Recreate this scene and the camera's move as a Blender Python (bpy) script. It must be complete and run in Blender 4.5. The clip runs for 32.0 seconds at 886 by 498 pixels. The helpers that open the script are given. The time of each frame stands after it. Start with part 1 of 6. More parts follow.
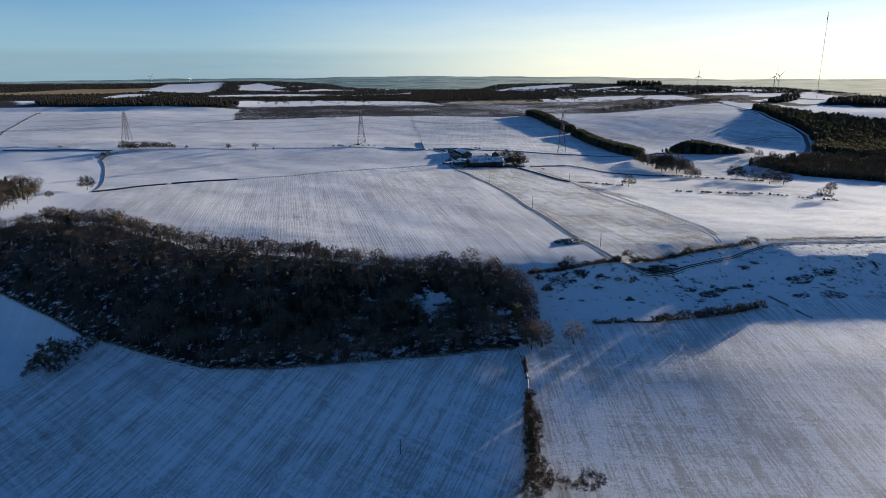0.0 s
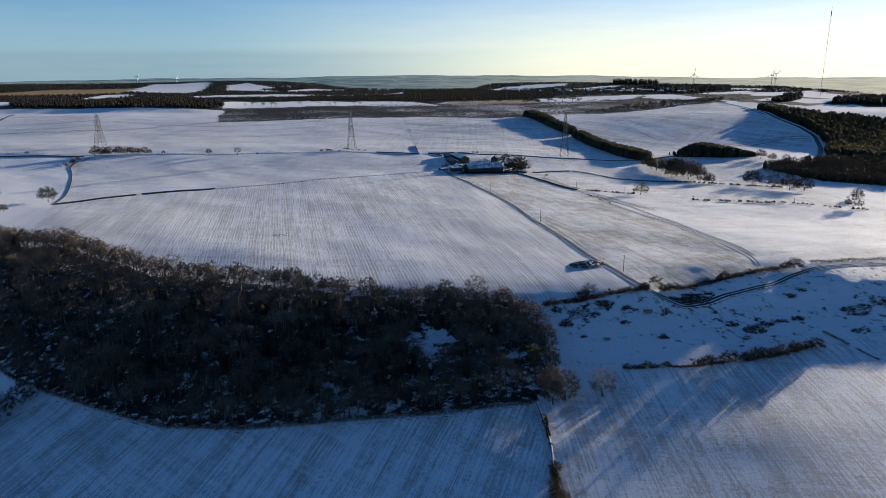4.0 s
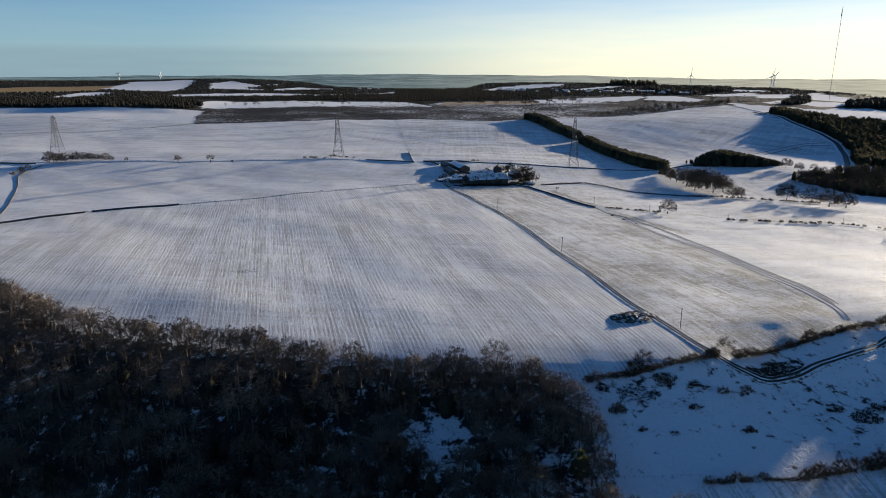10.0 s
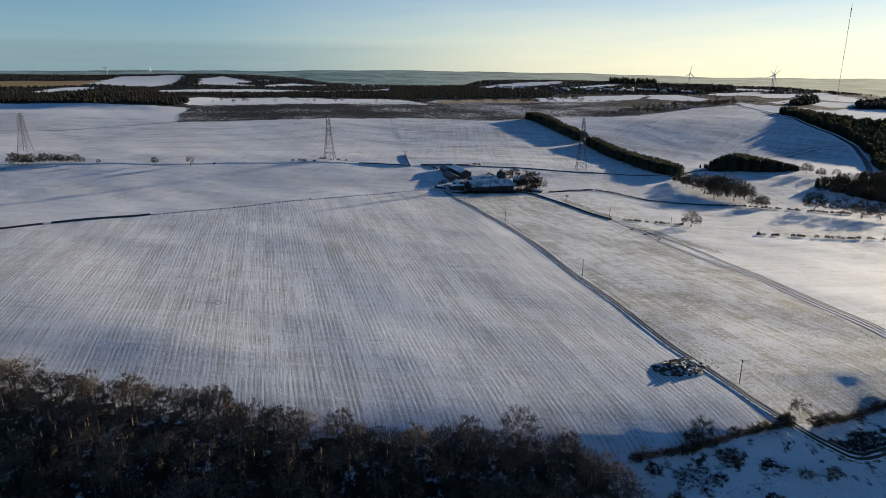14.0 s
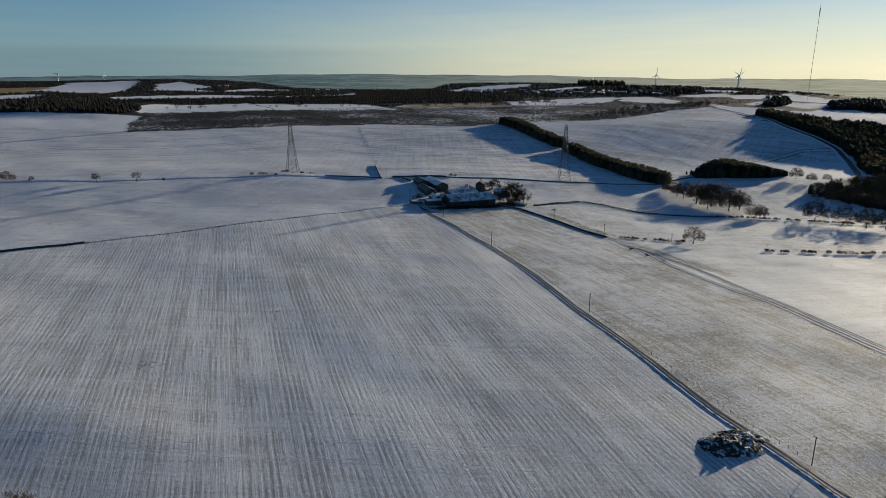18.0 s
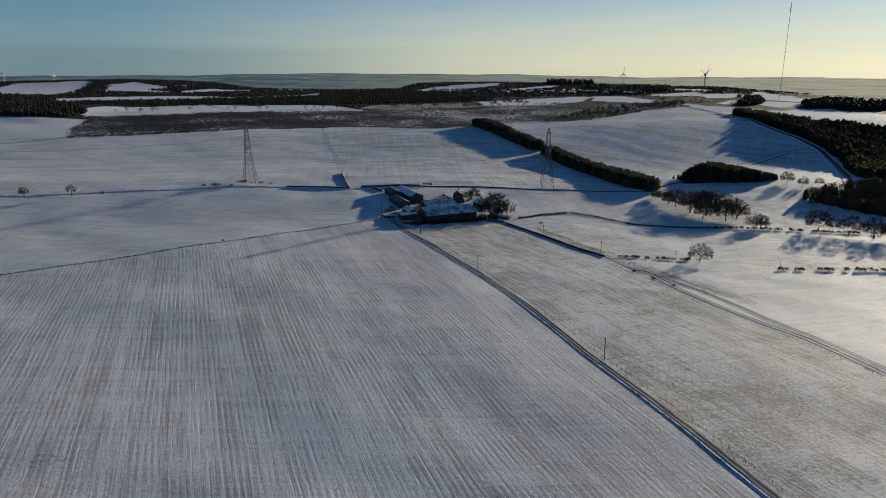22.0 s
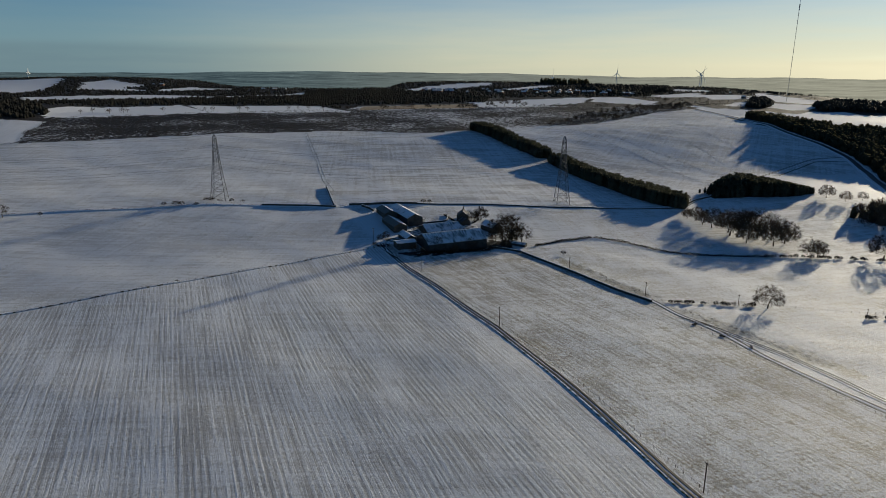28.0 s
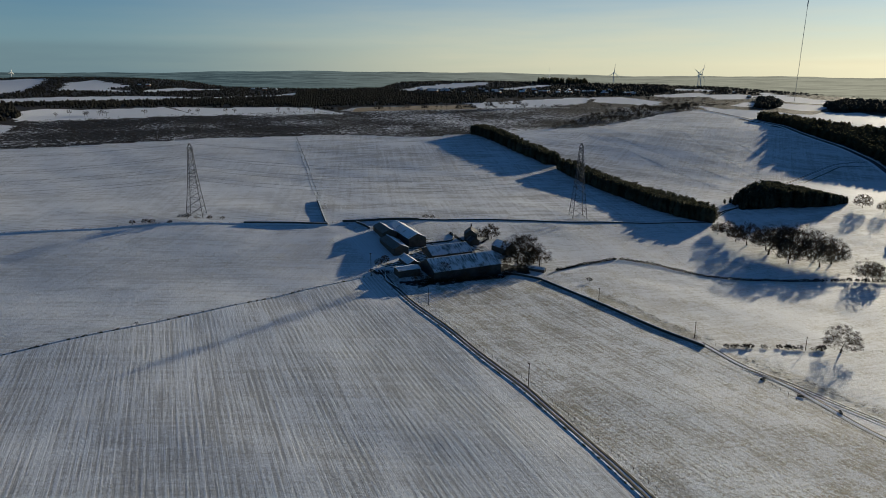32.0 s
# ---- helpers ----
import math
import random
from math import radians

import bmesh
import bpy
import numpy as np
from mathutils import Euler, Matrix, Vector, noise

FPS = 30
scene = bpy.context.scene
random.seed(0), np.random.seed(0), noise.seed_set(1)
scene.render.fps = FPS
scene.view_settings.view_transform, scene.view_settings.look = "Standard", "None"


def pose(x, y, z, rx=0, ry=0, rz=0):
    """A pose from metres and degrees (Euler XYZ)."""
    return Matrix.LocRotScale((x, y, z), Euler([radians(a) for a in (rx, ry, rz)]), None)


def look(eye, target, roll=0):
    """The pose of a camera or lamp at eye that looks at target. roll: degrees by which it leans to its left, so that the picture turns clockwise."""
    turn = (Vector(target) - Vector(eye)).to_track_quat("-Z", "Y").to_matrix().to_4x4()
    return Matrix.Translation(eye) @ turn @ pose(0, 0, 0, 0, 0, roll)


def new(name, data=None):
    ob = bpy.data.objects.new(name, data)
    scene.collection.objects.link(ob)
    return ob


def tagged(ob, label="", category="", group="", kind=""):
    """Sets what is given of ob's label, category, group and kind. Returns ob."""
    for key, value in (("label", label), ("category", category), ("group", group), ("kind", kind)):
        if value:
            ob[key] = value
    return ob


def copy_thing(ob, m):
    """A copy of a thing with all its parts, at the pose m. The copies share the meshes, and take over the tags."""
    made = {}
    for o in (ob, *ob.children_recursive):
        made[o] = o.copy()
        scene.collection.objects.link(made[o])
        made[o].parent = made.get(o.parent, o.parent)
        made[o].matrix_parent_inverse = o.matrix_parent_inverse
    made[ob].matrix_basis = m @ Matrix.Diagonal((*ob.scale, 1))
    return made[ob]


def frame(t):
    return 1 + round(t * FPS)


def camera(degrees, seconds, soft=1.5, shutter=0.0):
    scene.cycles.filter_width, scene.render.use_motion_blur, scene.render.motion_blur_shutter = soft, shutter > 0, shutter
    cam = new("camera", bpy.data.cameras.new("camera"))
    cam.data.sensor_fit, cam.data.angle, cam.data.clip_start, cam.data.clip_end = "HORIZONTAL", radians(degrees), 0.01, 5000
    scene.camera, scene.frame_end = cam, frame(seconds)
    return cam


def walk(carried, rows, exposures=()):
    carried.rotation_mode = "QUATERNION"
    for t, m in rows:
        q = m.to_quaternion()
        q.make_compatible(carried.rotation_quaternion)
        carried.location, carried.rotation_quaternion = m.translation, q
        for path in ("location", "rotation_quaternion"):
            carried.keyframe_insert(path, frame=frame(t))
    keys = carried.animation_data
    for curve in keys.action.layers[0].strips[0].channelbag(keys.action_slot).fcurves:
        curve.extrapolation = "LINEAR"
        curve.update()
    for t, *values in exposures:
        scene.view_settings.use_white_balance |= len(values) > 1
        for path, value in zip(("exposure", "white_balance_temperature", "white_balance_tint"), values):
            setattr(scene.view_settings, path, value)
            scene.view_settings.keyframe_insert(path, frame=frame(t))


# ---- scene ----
cam = camera(68.1, 32.0, soft=0.6)
PATH = [
    (0, (5.011, -8.925, 99.619), (5.087, -6.998, 99.092), -0.4),
    (1, (4.528, 4.67, 99.632), (4.611, 6.598, 99.105), -0.4),
    (2, (4.058, 18.266, 99.642), (4.147, 20.193, 99.115), -0.5),
    (3, (3.613, 31.856, 99.651), (3.706, 33.783, 99.123), -0.6),
    (3.5, (3.409, 38.656, 99.656), (3.505, 40.582, 99.127), -0.6),
    (5.5, (2.635, 65.914, 99.694), (2.74, 67.839, 99.162), -0.3),
    (6, (2.441, 72.775, 99.696), (2.549, 74.699, 99.164), -0.3),
    (7, (1.956, 86.549, 99.704), (2.069, 88.474, 99.174), -0.4),
    (8, (1.379, 100.254, 99.725), (1.498, 102.179, 99.195), -0.4),
    (9, (0.75, 113.769, 99.727), (0.875, 115.693, 99.195), -0.3),
    (10, (0.154, 127.112, 99.723), (0.283, 129.035, 99.19), -0.1),
    (11, (-0.31, 140.385, 99.721), (-0.176, 142.308, 99.187), -0.2),
    (12, (-0.68, 153.622, 99.716), (-0.542, 155.544, 99.181), -0.1),
    (13, (-1.058, 166.801, 99.711), (-0.916, 168.723, 99.177), -0.2),
    (14, (-1.413, 180.008, 99.719), (-1.265, 181.928, 99.176), 0.3),
    (14.5, (-1.671, 186.672, 99.724), (-1.521, 188.59, 99.178), 0.5),
    (16.5, (-3.05, 213.595, 99.777), (-2.893, 215.516, 99.243), -0.0),
    (17, (-3.371, 220.329, 99.781), (-3.208, 222.249, 99.246), -0.0),
    (17.5, (-3.643, 227.069, 99.786), (-3.461, 228.987, 99.25), -0.0),
    (18, (-3.858, 233.805, 99.789), (-3.614, 235.717, 99.255), -0.1),
    (18.5, (-4.003, 240.539, 99.791), (-3.726, 242.445, 99.255), -0.2),
    (19, (-4.044, 247.275, 99.791), (-3.747, 249.179, 99.255), -0.3),
    (19.5, (-3.973, 254.022, 99.789), (-3.663, 255.923, 99.252), -0.2),
    (20, (-3.827, 260.851, 99.787), (-3.51, 262.751, 99.251), -0.2),
    (21, (-3.439, 274.736, 99.786), (-3.107, 276.634, 99.249), -0.2),
    (22, (-2.98, 288.695, 99.781), (-2.639, 290.591, 99.244), -0.2),
    (23, (-2.421, 302.591, 99.782), (-2.071, 304.485, 99.243), -0.2),
    (24, (-1.722, 316.298, 99.815), (-1.365, 318.191, 99.276), -0.2),
    (25, (-0.968, 329.901, 99.853), (-0.605, 331.792, 99.312), -0.1),
    (25.5, (-0.575, 336.663, 99.865), (-0.209, 338.554, 99.324), -0.1),
    (27.5, (1.037, 363.651, 99.962), (1.413, 365.54, 99.422), -0.1),
    (28, (1.431, 370.445, 99.972), (1.809, 372.333, 99.431), 0.1),
    (29, (2.189, 384.205, 100.003), (2.573, 386.092, 99.464), -0.1),
    (30, (2.985, 397.991, 100.034), (3.374, 399.877, 99.493), -0.0),
    (31, (3.845, 411.747, 100.067), (4.238, 413.632, 99.526), -0.1),
    (32, (4.765, 425.476, 100.099), (5.162, 427.359, 99.556), 0.0),
]
EXPOSURES = [(0.0, 0.87, 6350, 5), (6.0, 0.85, 6550, 5), (9.0, 0.82, 6700, 4), (13.0, 0.70, 6800, 3), (14.5, 0.60, 6800, 2), (16.5, 0.40, 6780, 1), (17.5, 0.26, 6750, 0), (18.5, 0.19, 6720, -1), (20.0, 0.14, 6700, -1), (25.0, 0.06, 6700, -1), (32.0, 0.03, 6600, -2)]
walk(cam, [(t, look(e, g, r)) for t, e, g, r in PATH], exposures=EXPOSURES)

# ---- sky, sun ----
SUN_AZ, SUN_EL = 50.5, 8.2   # degrees: to the right of +y, above level
world = bpy.data.worlds.new("winter_sky")
scene.world = world
world.use_nodes = True
wn, wl = world.node_tree.nodes, world.node_tree.links
wn.clear()
sky = wn.new("ShaderNodeTexSky")
sky.sky_type, sky.sun_disc = "NISHITA", False
sky.sun_elevation, sky.sun_rotation = radians(SUN_EL), radians(SUN_AZ)
sky.altitude, sky.air_density, sky.dust_density, sky.ozone_density = 250, 0.68, 0.1, 4.2
sky_out = wn.new("ShaderNodeOutputWorld")
sky_bg = wn.new("ShaderNodeBackground")
sky_bg.inputs["Strength"].default_value = 0.080
# a low bank of grey cloud along the horizon, thinning out towards the sun
sky_co = wn.new("ShaderNodeTexCoord")
sky_xyz = wn.new("ShaderNodeSeparateXYZ")
wl.new(sky_co.outputs["Generated"], sky_xyz.inputs[0])
bank = wn.new("ShaderNodeMapRange")
bank.interpolation_type = "SMOOTHSTEP"
bank.inputs["From Min"].default_value, bank.inputs["From Max"].default_value = 0.034, 0.018
wl.new(sky_xyz.outputs["Z"], bank.inputs["Value"])
side = wn.new("ShaderNodeMapRange")
side.interpolation_type = "SMOOTHSTEP"
side.inputs["From Min"].default_value, side.inputs["From Max"].default_value = 0.25, -0.45
wl.new(sky_xyz.outputs["X"], side.inputs["Value"])
cloud_stretch = wn.new("ShaderNodeMapping")
cloud_stretch.inputs["Scale"].default_value = (5, 5, 60)
wl.new(sky_co.outputs["Generated"], cloud_stretch.inputs["Vector"])
cloud_noise = wn.new("ShaderNodeTexNoise")
cloud_noise.inputs["Scale"].default_value, cloud_noise.inputs["Detail"].default_value = 1.5, 5
wl.new(cloud_stretch.outputs[0], cloud_noise.inputs["Vector"])
m1 = wn.new("ShaderNodeMath"); m1.operation = "MULTIPLY"
wl.new(bank.outputs[0], m1.inputs[0]); wl.new(side.outputs[0], m1.inputs[1])
m2 = wn.new("ShaderNodeMath"); m2.operation = "MULTIPLY_ADD"; m2.use_clamp = True
wl.new(cloud_noise.outputs["Fac"], m2.inputs[0]); m2.inputs[1].default_value, m2.inputs[2].default_value = 0.9, 0.35
m3 = wn.new("ShaderNodeMath"); m3.operation = "MULTIPLY"
wl.new(m1.outputs[0], m3.inputs[0]); wl.new(m2.outputs[0], m3.inputs[1])
sky_mix = wn.new("ShaderNodeMix"); sky_mix.data_type = "RGBA"
wl.new(m3.outputs[0], sky_mix.inputs["Factor"]); wl.new(sky.outputs[0], sky_mix.inputs["A"])
sky_mix.inputs["B"].default_value = (1.9, 2.75, 3.4, 1)
# thin winter haze above the whole horizon, creamy towards the sun
toward = wn.new("ShaderNodeVectorMath"); toward.operation = "DOT_PRODUCT"
wl.new(sky_co.outputs["Generated"], toward.inputs[0])
toward.inputs[1].default_value = (math.sin(radians(SUN_AZ)), math.cos(radians(SUN_AZ)), 0.1)
warm = wn.new("ShaderNodeMapRange"); warm.interpolation_type = "SMOOTHSTEP"
warm.inputs["From Min"].default_value, warm.inputs["From Max"].default_value = 0.35, 1.0
wl.new(toward.outputs["Value"], warm.inputs["Value"])
haze_col = wn.new("ShaderNodeMix"); haze_col.data_type = "RGBA"
haze_col.inputs["A"].default_value, haze_col.inputs["B"].default_value = (2.45, 3.5, 4.3, 1), (9.7, 8.5, 6.5, 1)
wl.new(warm.outputs[0], haze_col.inputs["Factor"])
haze = wn.new("ShaderNodeMapRange"); haze.interpolation_type = "SMOOTHSTEP"
haze.inputs["From Min"].default_value, haze.inputs["From Max"].default_value = 0.17, 0.0
haze.inputs["To Max"].default_value = 0.72
wl.new(sky_xyz.outputs["Z"], haze.inputs["Value"])
sky_mix2 = wn.new("ShaderNodeMix"); sky_mix2.data_type = "RGBA"
thin = wn.new("ShaderNodeMath"); thin.operation = "MULTIPLY_ADD"
wl.new(cloud_noise.outputs["Fac"], thin.inputs[0]); thin.inputs[1].default_value, thin.inputs[2].default_value = 0.5, 0.75
veil = wn.new("ShaderNodeMath"); veil.operation = "MULTIPLY"; veil.use_clamp = True
wl.new(haze.outputs[0], veil.inputs[0]); wl.new(thin.outputs[0], veil.inputs[1])
wl.new(veil.outputs[0], sky_mix2.inputs["Factor"]); wl.new(sky.outputs[0], sky_mix2.inputs["A"]); wl.new(haze_col.outputs["Result"], sky_mix2.inputs["B"])
wl.new(sky_mix2.outputs["Result"], sky_mix.inputs["A"])
wl.new(sky_mix.outputs["Result"], sky_bg.inputs["Color"])
wl.new(sky_bg.outputs[0], sky_out.inputs["Surface"])

sun = new("sun", bpy.data.lights.new("sun", "SUN"))
sun.data.energy, sun.data.angle, sun.data.color = 5.0, radians(0.6), (1.0, 0.84, 0.68)
sun_way = Vector((math.sin(radians(SUN_AZ)) * math.cos(radians(SUN_EL)), math.cos(radians(SUN_AZ)) * math.cos(radians(SUN_EL)), math.sin(radians(SUN_EL))))
sun.matrix_world = look(sun_way * 900, (0, 0, 0))

# ---- materials ----
def nodes_of(name, rough=0.7):
    m = bpy.data.materials.new(name)
    m.use_nodes = True
    b = m.node_tree.nodes["Principled BSDF"]
    b.inputs["Roughness"].default_value = rough
    b.inputs["Specular IOR Level"].default_value = 0.15
    return m, m.node_tree.nodes, m.node_tree.links, b


def noise_node(n, l, vec, scale, detail=4.0, rough=0.55):
    t = n.new("ShaderNodeTexNoise")
    t.inputs["Scale"].default_value, t.inputs["Detail"].default_value, t.inputs["Roughness"].default_value = scale, detail, rough
    if vec is not None:
        l.new(vec, t.inputs["Vector"])
    return t.outputs["Fac"]


def calc(n, l, op, a, b=0.0, clamp=False):
    t = n.new("ShaderNodeMath")
    t.operation, t.use_clamp = op, clamp
    for i, v in enumerate((a, b)):
        if isinstance(v, (int, float)):
            t.inputs[i].default_value = v
        else:
            l.new(v, t.inputs[i])
    return t.outputs[0]


def span(n, l, v, lo, hi, a=0.0, b=1.0):
    t = n.new("ShaderNodeMapRange")
    t.interpolation_type = "SMOOTHSTEP"
    for key, x in (("From Min", lo), ("From Max", hi), ("To Min", a), ("To Max", b)):
        if isinstance(x, (int, float)):
            t.inputs[key].default_value = x
        else:
            l.new(x, t.inputs[key])
    l.new(v, t.inputs["Value"])
    return t.outputs[0]


def blend(n, l, f, a, b):
    t = n.new("ShaderNodeMix")
    t.data_type = "RGBA"
    for key, v in (("Factor", f), ("A", a), ("B", b)):
        if isinstance(v, (int, float)):
            t.inputs[key].default_value = v
        elif isinstance(v, tuple):
            t.inputs[key].default_value = (*v, 1)
        else:
            l.new(v, t.inputs[key])
    return t.outputs["Result"]


def relief(n, l, b, v, strength, distance):
    t = n.new("ShaderNodeBump")
    t.inputs["Strength"].default_value, t.inputs["Distance"].default_value = strength, distance
    l.new(v, t.inputs["Height"])
    l.new(t.outputs[0], b.inputs["Normal"])


def place_vec(n):
    return n.new("ShaderNodeNewGeometry").outputs["Position"]


SNOW = (0.80, 0.82, 0.86)


def ground_material():
    """Snow over ploughland, pasture and heath; what shows through comes from the land's cover."""
    m, n, l, b = nodes_of("snow_on_fields", 0.72)
    b.inputs["Specular IOR Level"].default_value = 0.08
    p = place_vec(n)
    cover = n.new("ShaderNodeAttribute"); cover.attribute_name = "cover"
    part_of = n.new("ShaderNodeSeparateColor"); l.new(cover.outputs["Color"], part_of.inputs[0])
    grass, rows, heath = part_of.outputs
    across = n.new("ShaderNodeAttribute"); across.attribute_name = "across"
    along = n.new("ShaderNodeAttribute"); along.attribute_name = "along"
    tint = n.new("ShaderNodeAttribute"); tint.attribute_name = "bare"
    vec = n.new("ShaderNodeCombineXYZ")
    l.new(calc(n, l, "MULTIPLY", across.outputs["Fac"], 0.85), vec.inputs[0])
    l.new(calc(n, l, "MULTIPLY", along.outputs["Fac"], 0.012), vec.inputs[1])
    streak = noise_node(n, l, vec.outputs[0], 1.0, 5, 0.7)
    vec2 = n.new("ShaderNodeCombineXYZ")
    l.new(calc(n, l, "MULTIPLY", across.outputs["Fac"], 2.3), vec2.inputs[0])
    l.new(calc(n, l, "MULTIPLY", along.outputs["Fac"], 0.05), vec2.inputs[1])
    fine_streak = noise_node(n, l, vec2.outputs[0], 1.0, 3, 0.6)
    broad = noise_node(n, l, p, 0.012, 4, 0.55)
    mid = noise_node(n, l, p, 0.11, 4, 0.6)
    fine = noise_node(n, l, p, 0.9, 5, 0.7)
    grain = noise_node(n, l, p, 3.2, 3, 0.65)
    # drill rows about two paces apart, their lines wandering a little
    phase = calc(n, l, "ADD", calc(n, l, "MULTIPLY", across.outputs["Fac"], 3.4), calc(n, l, "MULTIPLY", streak, 5.0))
    ridge = calc(n, l, "MULTIPLY_ADD", calc(n, l, "SINE", phase), 0.5)
    ridge.node.inputs[2].default_value = 0.5
    vec3 = n.new("ShaderNodeCombineXYZ")
    l.new(calc(n, l, "MULTIPLY", across.outputs["Fac"], 0.13), vec3.inputs[0])
    l.new(calc(n, l, "MULTIPLY", along.outputs["Fac"], 0.006), vec3.inputs[1])
    wide_streak = noise_node(n, l, vec3.outputs[0], 1.0, 3, 0.6)
    spread = n.new("ShaderNodeAttribute"); spread.attribute_name = "spread"
    # faint harrow lines that cross the drill rows at a slant
    vec4 = n.new("ShaderNodeCombineXYZ")
    slant = calc(n, l, "ADD", calc(n, l, "MULTIPLY", along.outputs["Fac"], 0.34), calc(n, l, "MULTIPLY", across.outputs["Fac"], 0.13))
    l.new(slant, vec4.inputs[0])
    l.new(calc(n, l, "MULTIPLY", across.outputs["Fac"], 0.012), vec4.inputs[1])
    cross = noise_node(n, l, vec4.outputs[0], 1.0, 4, 0.65)
    ridge = calc(n, l, "MULTIPLY", calc(n, l, "SUBTRACT", ridge, 0.5), span(n, l, mid, 0.3, 0.62))
    ridge = calc(n, l, "MULTIPLY", ridge, span(n, l, grass, 0.33, 0.40, 1.0, 0.0))
    lined = calc(n, l, "MULTIPLY", ridge, spread.outputs["Fac"])
    furrow = calc(n, l, "MULTIPLY_ADD", lined, 0.17)
    furrow.node.inputs[2].default_value = 0.5
    for part_, share in ((fine_streak, 0.62), (streak, 0.55), (wide_streak, 0.42), (broad, 0.25), (mid, 0.16), (fine, 0.42), (grain, 0.30), (cross, 0.34)):
        furrow = calc(n, l, "ADD", furrow, calc(n, l, "MULTIPLY", calc(n, l, "SUBTRACT", part_, 0.5), share))
    line = calc(n, l, "MULTIPLY", calc(n, l, "SUBTRACT", span(n, l, furrow, 0.355, 0.685), 0.5), spread.outputs["Fac"])
    row_dark = calc(n, l, "MULTIPLY", calc(n, l, "ADD", line, 0.5, True), rows)
    # blades and tussocks through the snow
    mixed = calc(n, l, "ADD", calc(n, l, "MULTIPLY", grain, 0.40), calc(n, l, "MULTIPLY", fine, 0.30))
    mixed = calc(n, l, "ADD", mixed, calc(n, l, "MULTIPLY", mid, 0.16))
    mixed = calc(n, l, "ADD", mixed, calc(n, l, "MULTIPLY", broad, 0.14))
    edge = calc(n, l, "SUBTRACT", 0.62, calc(n, l, "MULTIPLY", grass, 0.20))
    blades = span(n, l, mixed, edge, calc(n, l, "ADD", edge, 0.10))
    edge2 = calc(n, l, "SUBTRACT", 0.66, calc(n, l, "MULTIPLY", heath, 0.32))
    clump = calc(n, l, "ADD", calc(n, l, "MULTIPLY", noise_node(n, l, p, 0.22, 6, 0.72), 0.75), calc(n, l, "MULTIPLY", broad, 0.25))
    heather = calc(n, l, "MULTIPLY", span(n, l, clump, edge2, calc(n, l, "ADD", edge2, 0.09)), span(n, l, heath, 0.0, 0.12))
    shade = noise_node(n, l, p, 0.05, 3)
    soil = blend(n, l, shade, (0.27, 0.26, 0.25), (0.36, 0.345, 0.325))
    grass_col = blend(n, l, shade, (0.21, 0.185, 0.115), (0.31, 0.27, 0.175))
    heath_col = blend(n, l, mid, (0.016, 0.0155, 0.0155), (0.042, 0.037, 0.034))
    col = blend(n, l, calc(n, l, "MULTIPLY", row_dark, 0.84, True), SNOW, soil)
    col = blend(n, l, calc(n, l, "MULTIPLY", blades, 0.84), col, grass_col)
    col = blend(n, l, heather, col, heath_col)
    stubble = blend(n, l, mid, (0.30, 0.20, 0.09), (0.42, 0.29, 0.13))
    col = blend(n, l, span(n, l, tint.outputs["Fac"], 0.3, 0.7), col, stubble)
    l.new(col, b.inputs["Base Color"])
    bumps = calc(n, l, "ADD", calc(n, l, "MULTIPLY", ridge, 0.18), calc(n, l, "MULTIPLY", streak, 0.6))
    bumps = calc(n, l, "ADD", bumps, calc(n, l, "MULTIPLY", fine_streak, 0.6))
    bumps = calc(n, l, "ADD", bumps, calc(n, l, "MULTIPLY", wide_streak, 0.4))
    bumps = calc(n, l, "SUBTRACT", 0.0, calc(n, l, "MULTIPLY", bumps, rows))
    rough_bank = calc(n, l, "MULTIPLY", noise_node(n, l, p, 0.42, 6, 0.68), span(n, l, heath, 0.08, 0.2, 0.0, 6.5))
    crumbs = calc(n, l, "ADD", calc(n, l, "MULTIPLY", fine, 1.0), calc(n, l, "MULTIPLY", grain, 0.28))
    h = calc(n, l, "ADD", bumps, calc(n, l, "MULTIPLY", crumbs, spread.outputs["Fac"]))
    h = calc(n, l, "ADD", h, rough_bank)
    h = calc(n, l, "ADD", h, calc(n, l, "MULTIPLY", calc(n, l, "MULTIPLY", clump, heath), 2.5))
    relief(n, l, b, h, 0.95, 0.17)
    return m


def plain_material(name, lo, hi, scale, rough=0.75, bump=0.0, fine=8.0, metal=0.0, per_piece=0.0, leaf=0.0):
    """Two tones mixed by grain and stains, with a little relief."""
    m, n, l, b = nodes_of(name, rough)
    p = n.new("ShaderNodeTexCoord").outputs["Object"]
    g = calc(n, l, "ADD", calc(n, l, "MULTIPLY", noise_node(n, l, p, scale, 5), 0.6), calc(n, l, "MULTIPLY", noise_node(n, l, p, scale * fine, 4), 0.4))
    if per_piece:
        info = n.new("ShaderNodeObjectInfo")
        g = calc(n, l, "ADD", g, calc(n, l, "MULTIPLY", calc(n, l, "SUBTRACT", info.outputs["Random"], 0.5), per_piece))
    l.new(blend(n, l, span(n, l, g, 0.35, 0.65), lo, hi), b.inputs["Base Color"])
    b.inputs["Metallic"].default_value = metal
    if bump:
        relief(n, l, b, g, 0.6, bump)
    if leaf:
        thru = n.new("ShaderNodeBsdfTranslucent")
        l.new(b.inputs["Base Color"].links[0].from_socket, thru.inputs["Color"])
        both = n.new("ShaderNodeMixShader")
        both.inputs[0].default_value = leaf
        l.new(b.outputs[0], both.inputs[1])
        l.new(thru.outputs[0], both.inputs[2])
        l.new(both.outputs[0], n["Material Output"].inputs["Surface"])
    return m


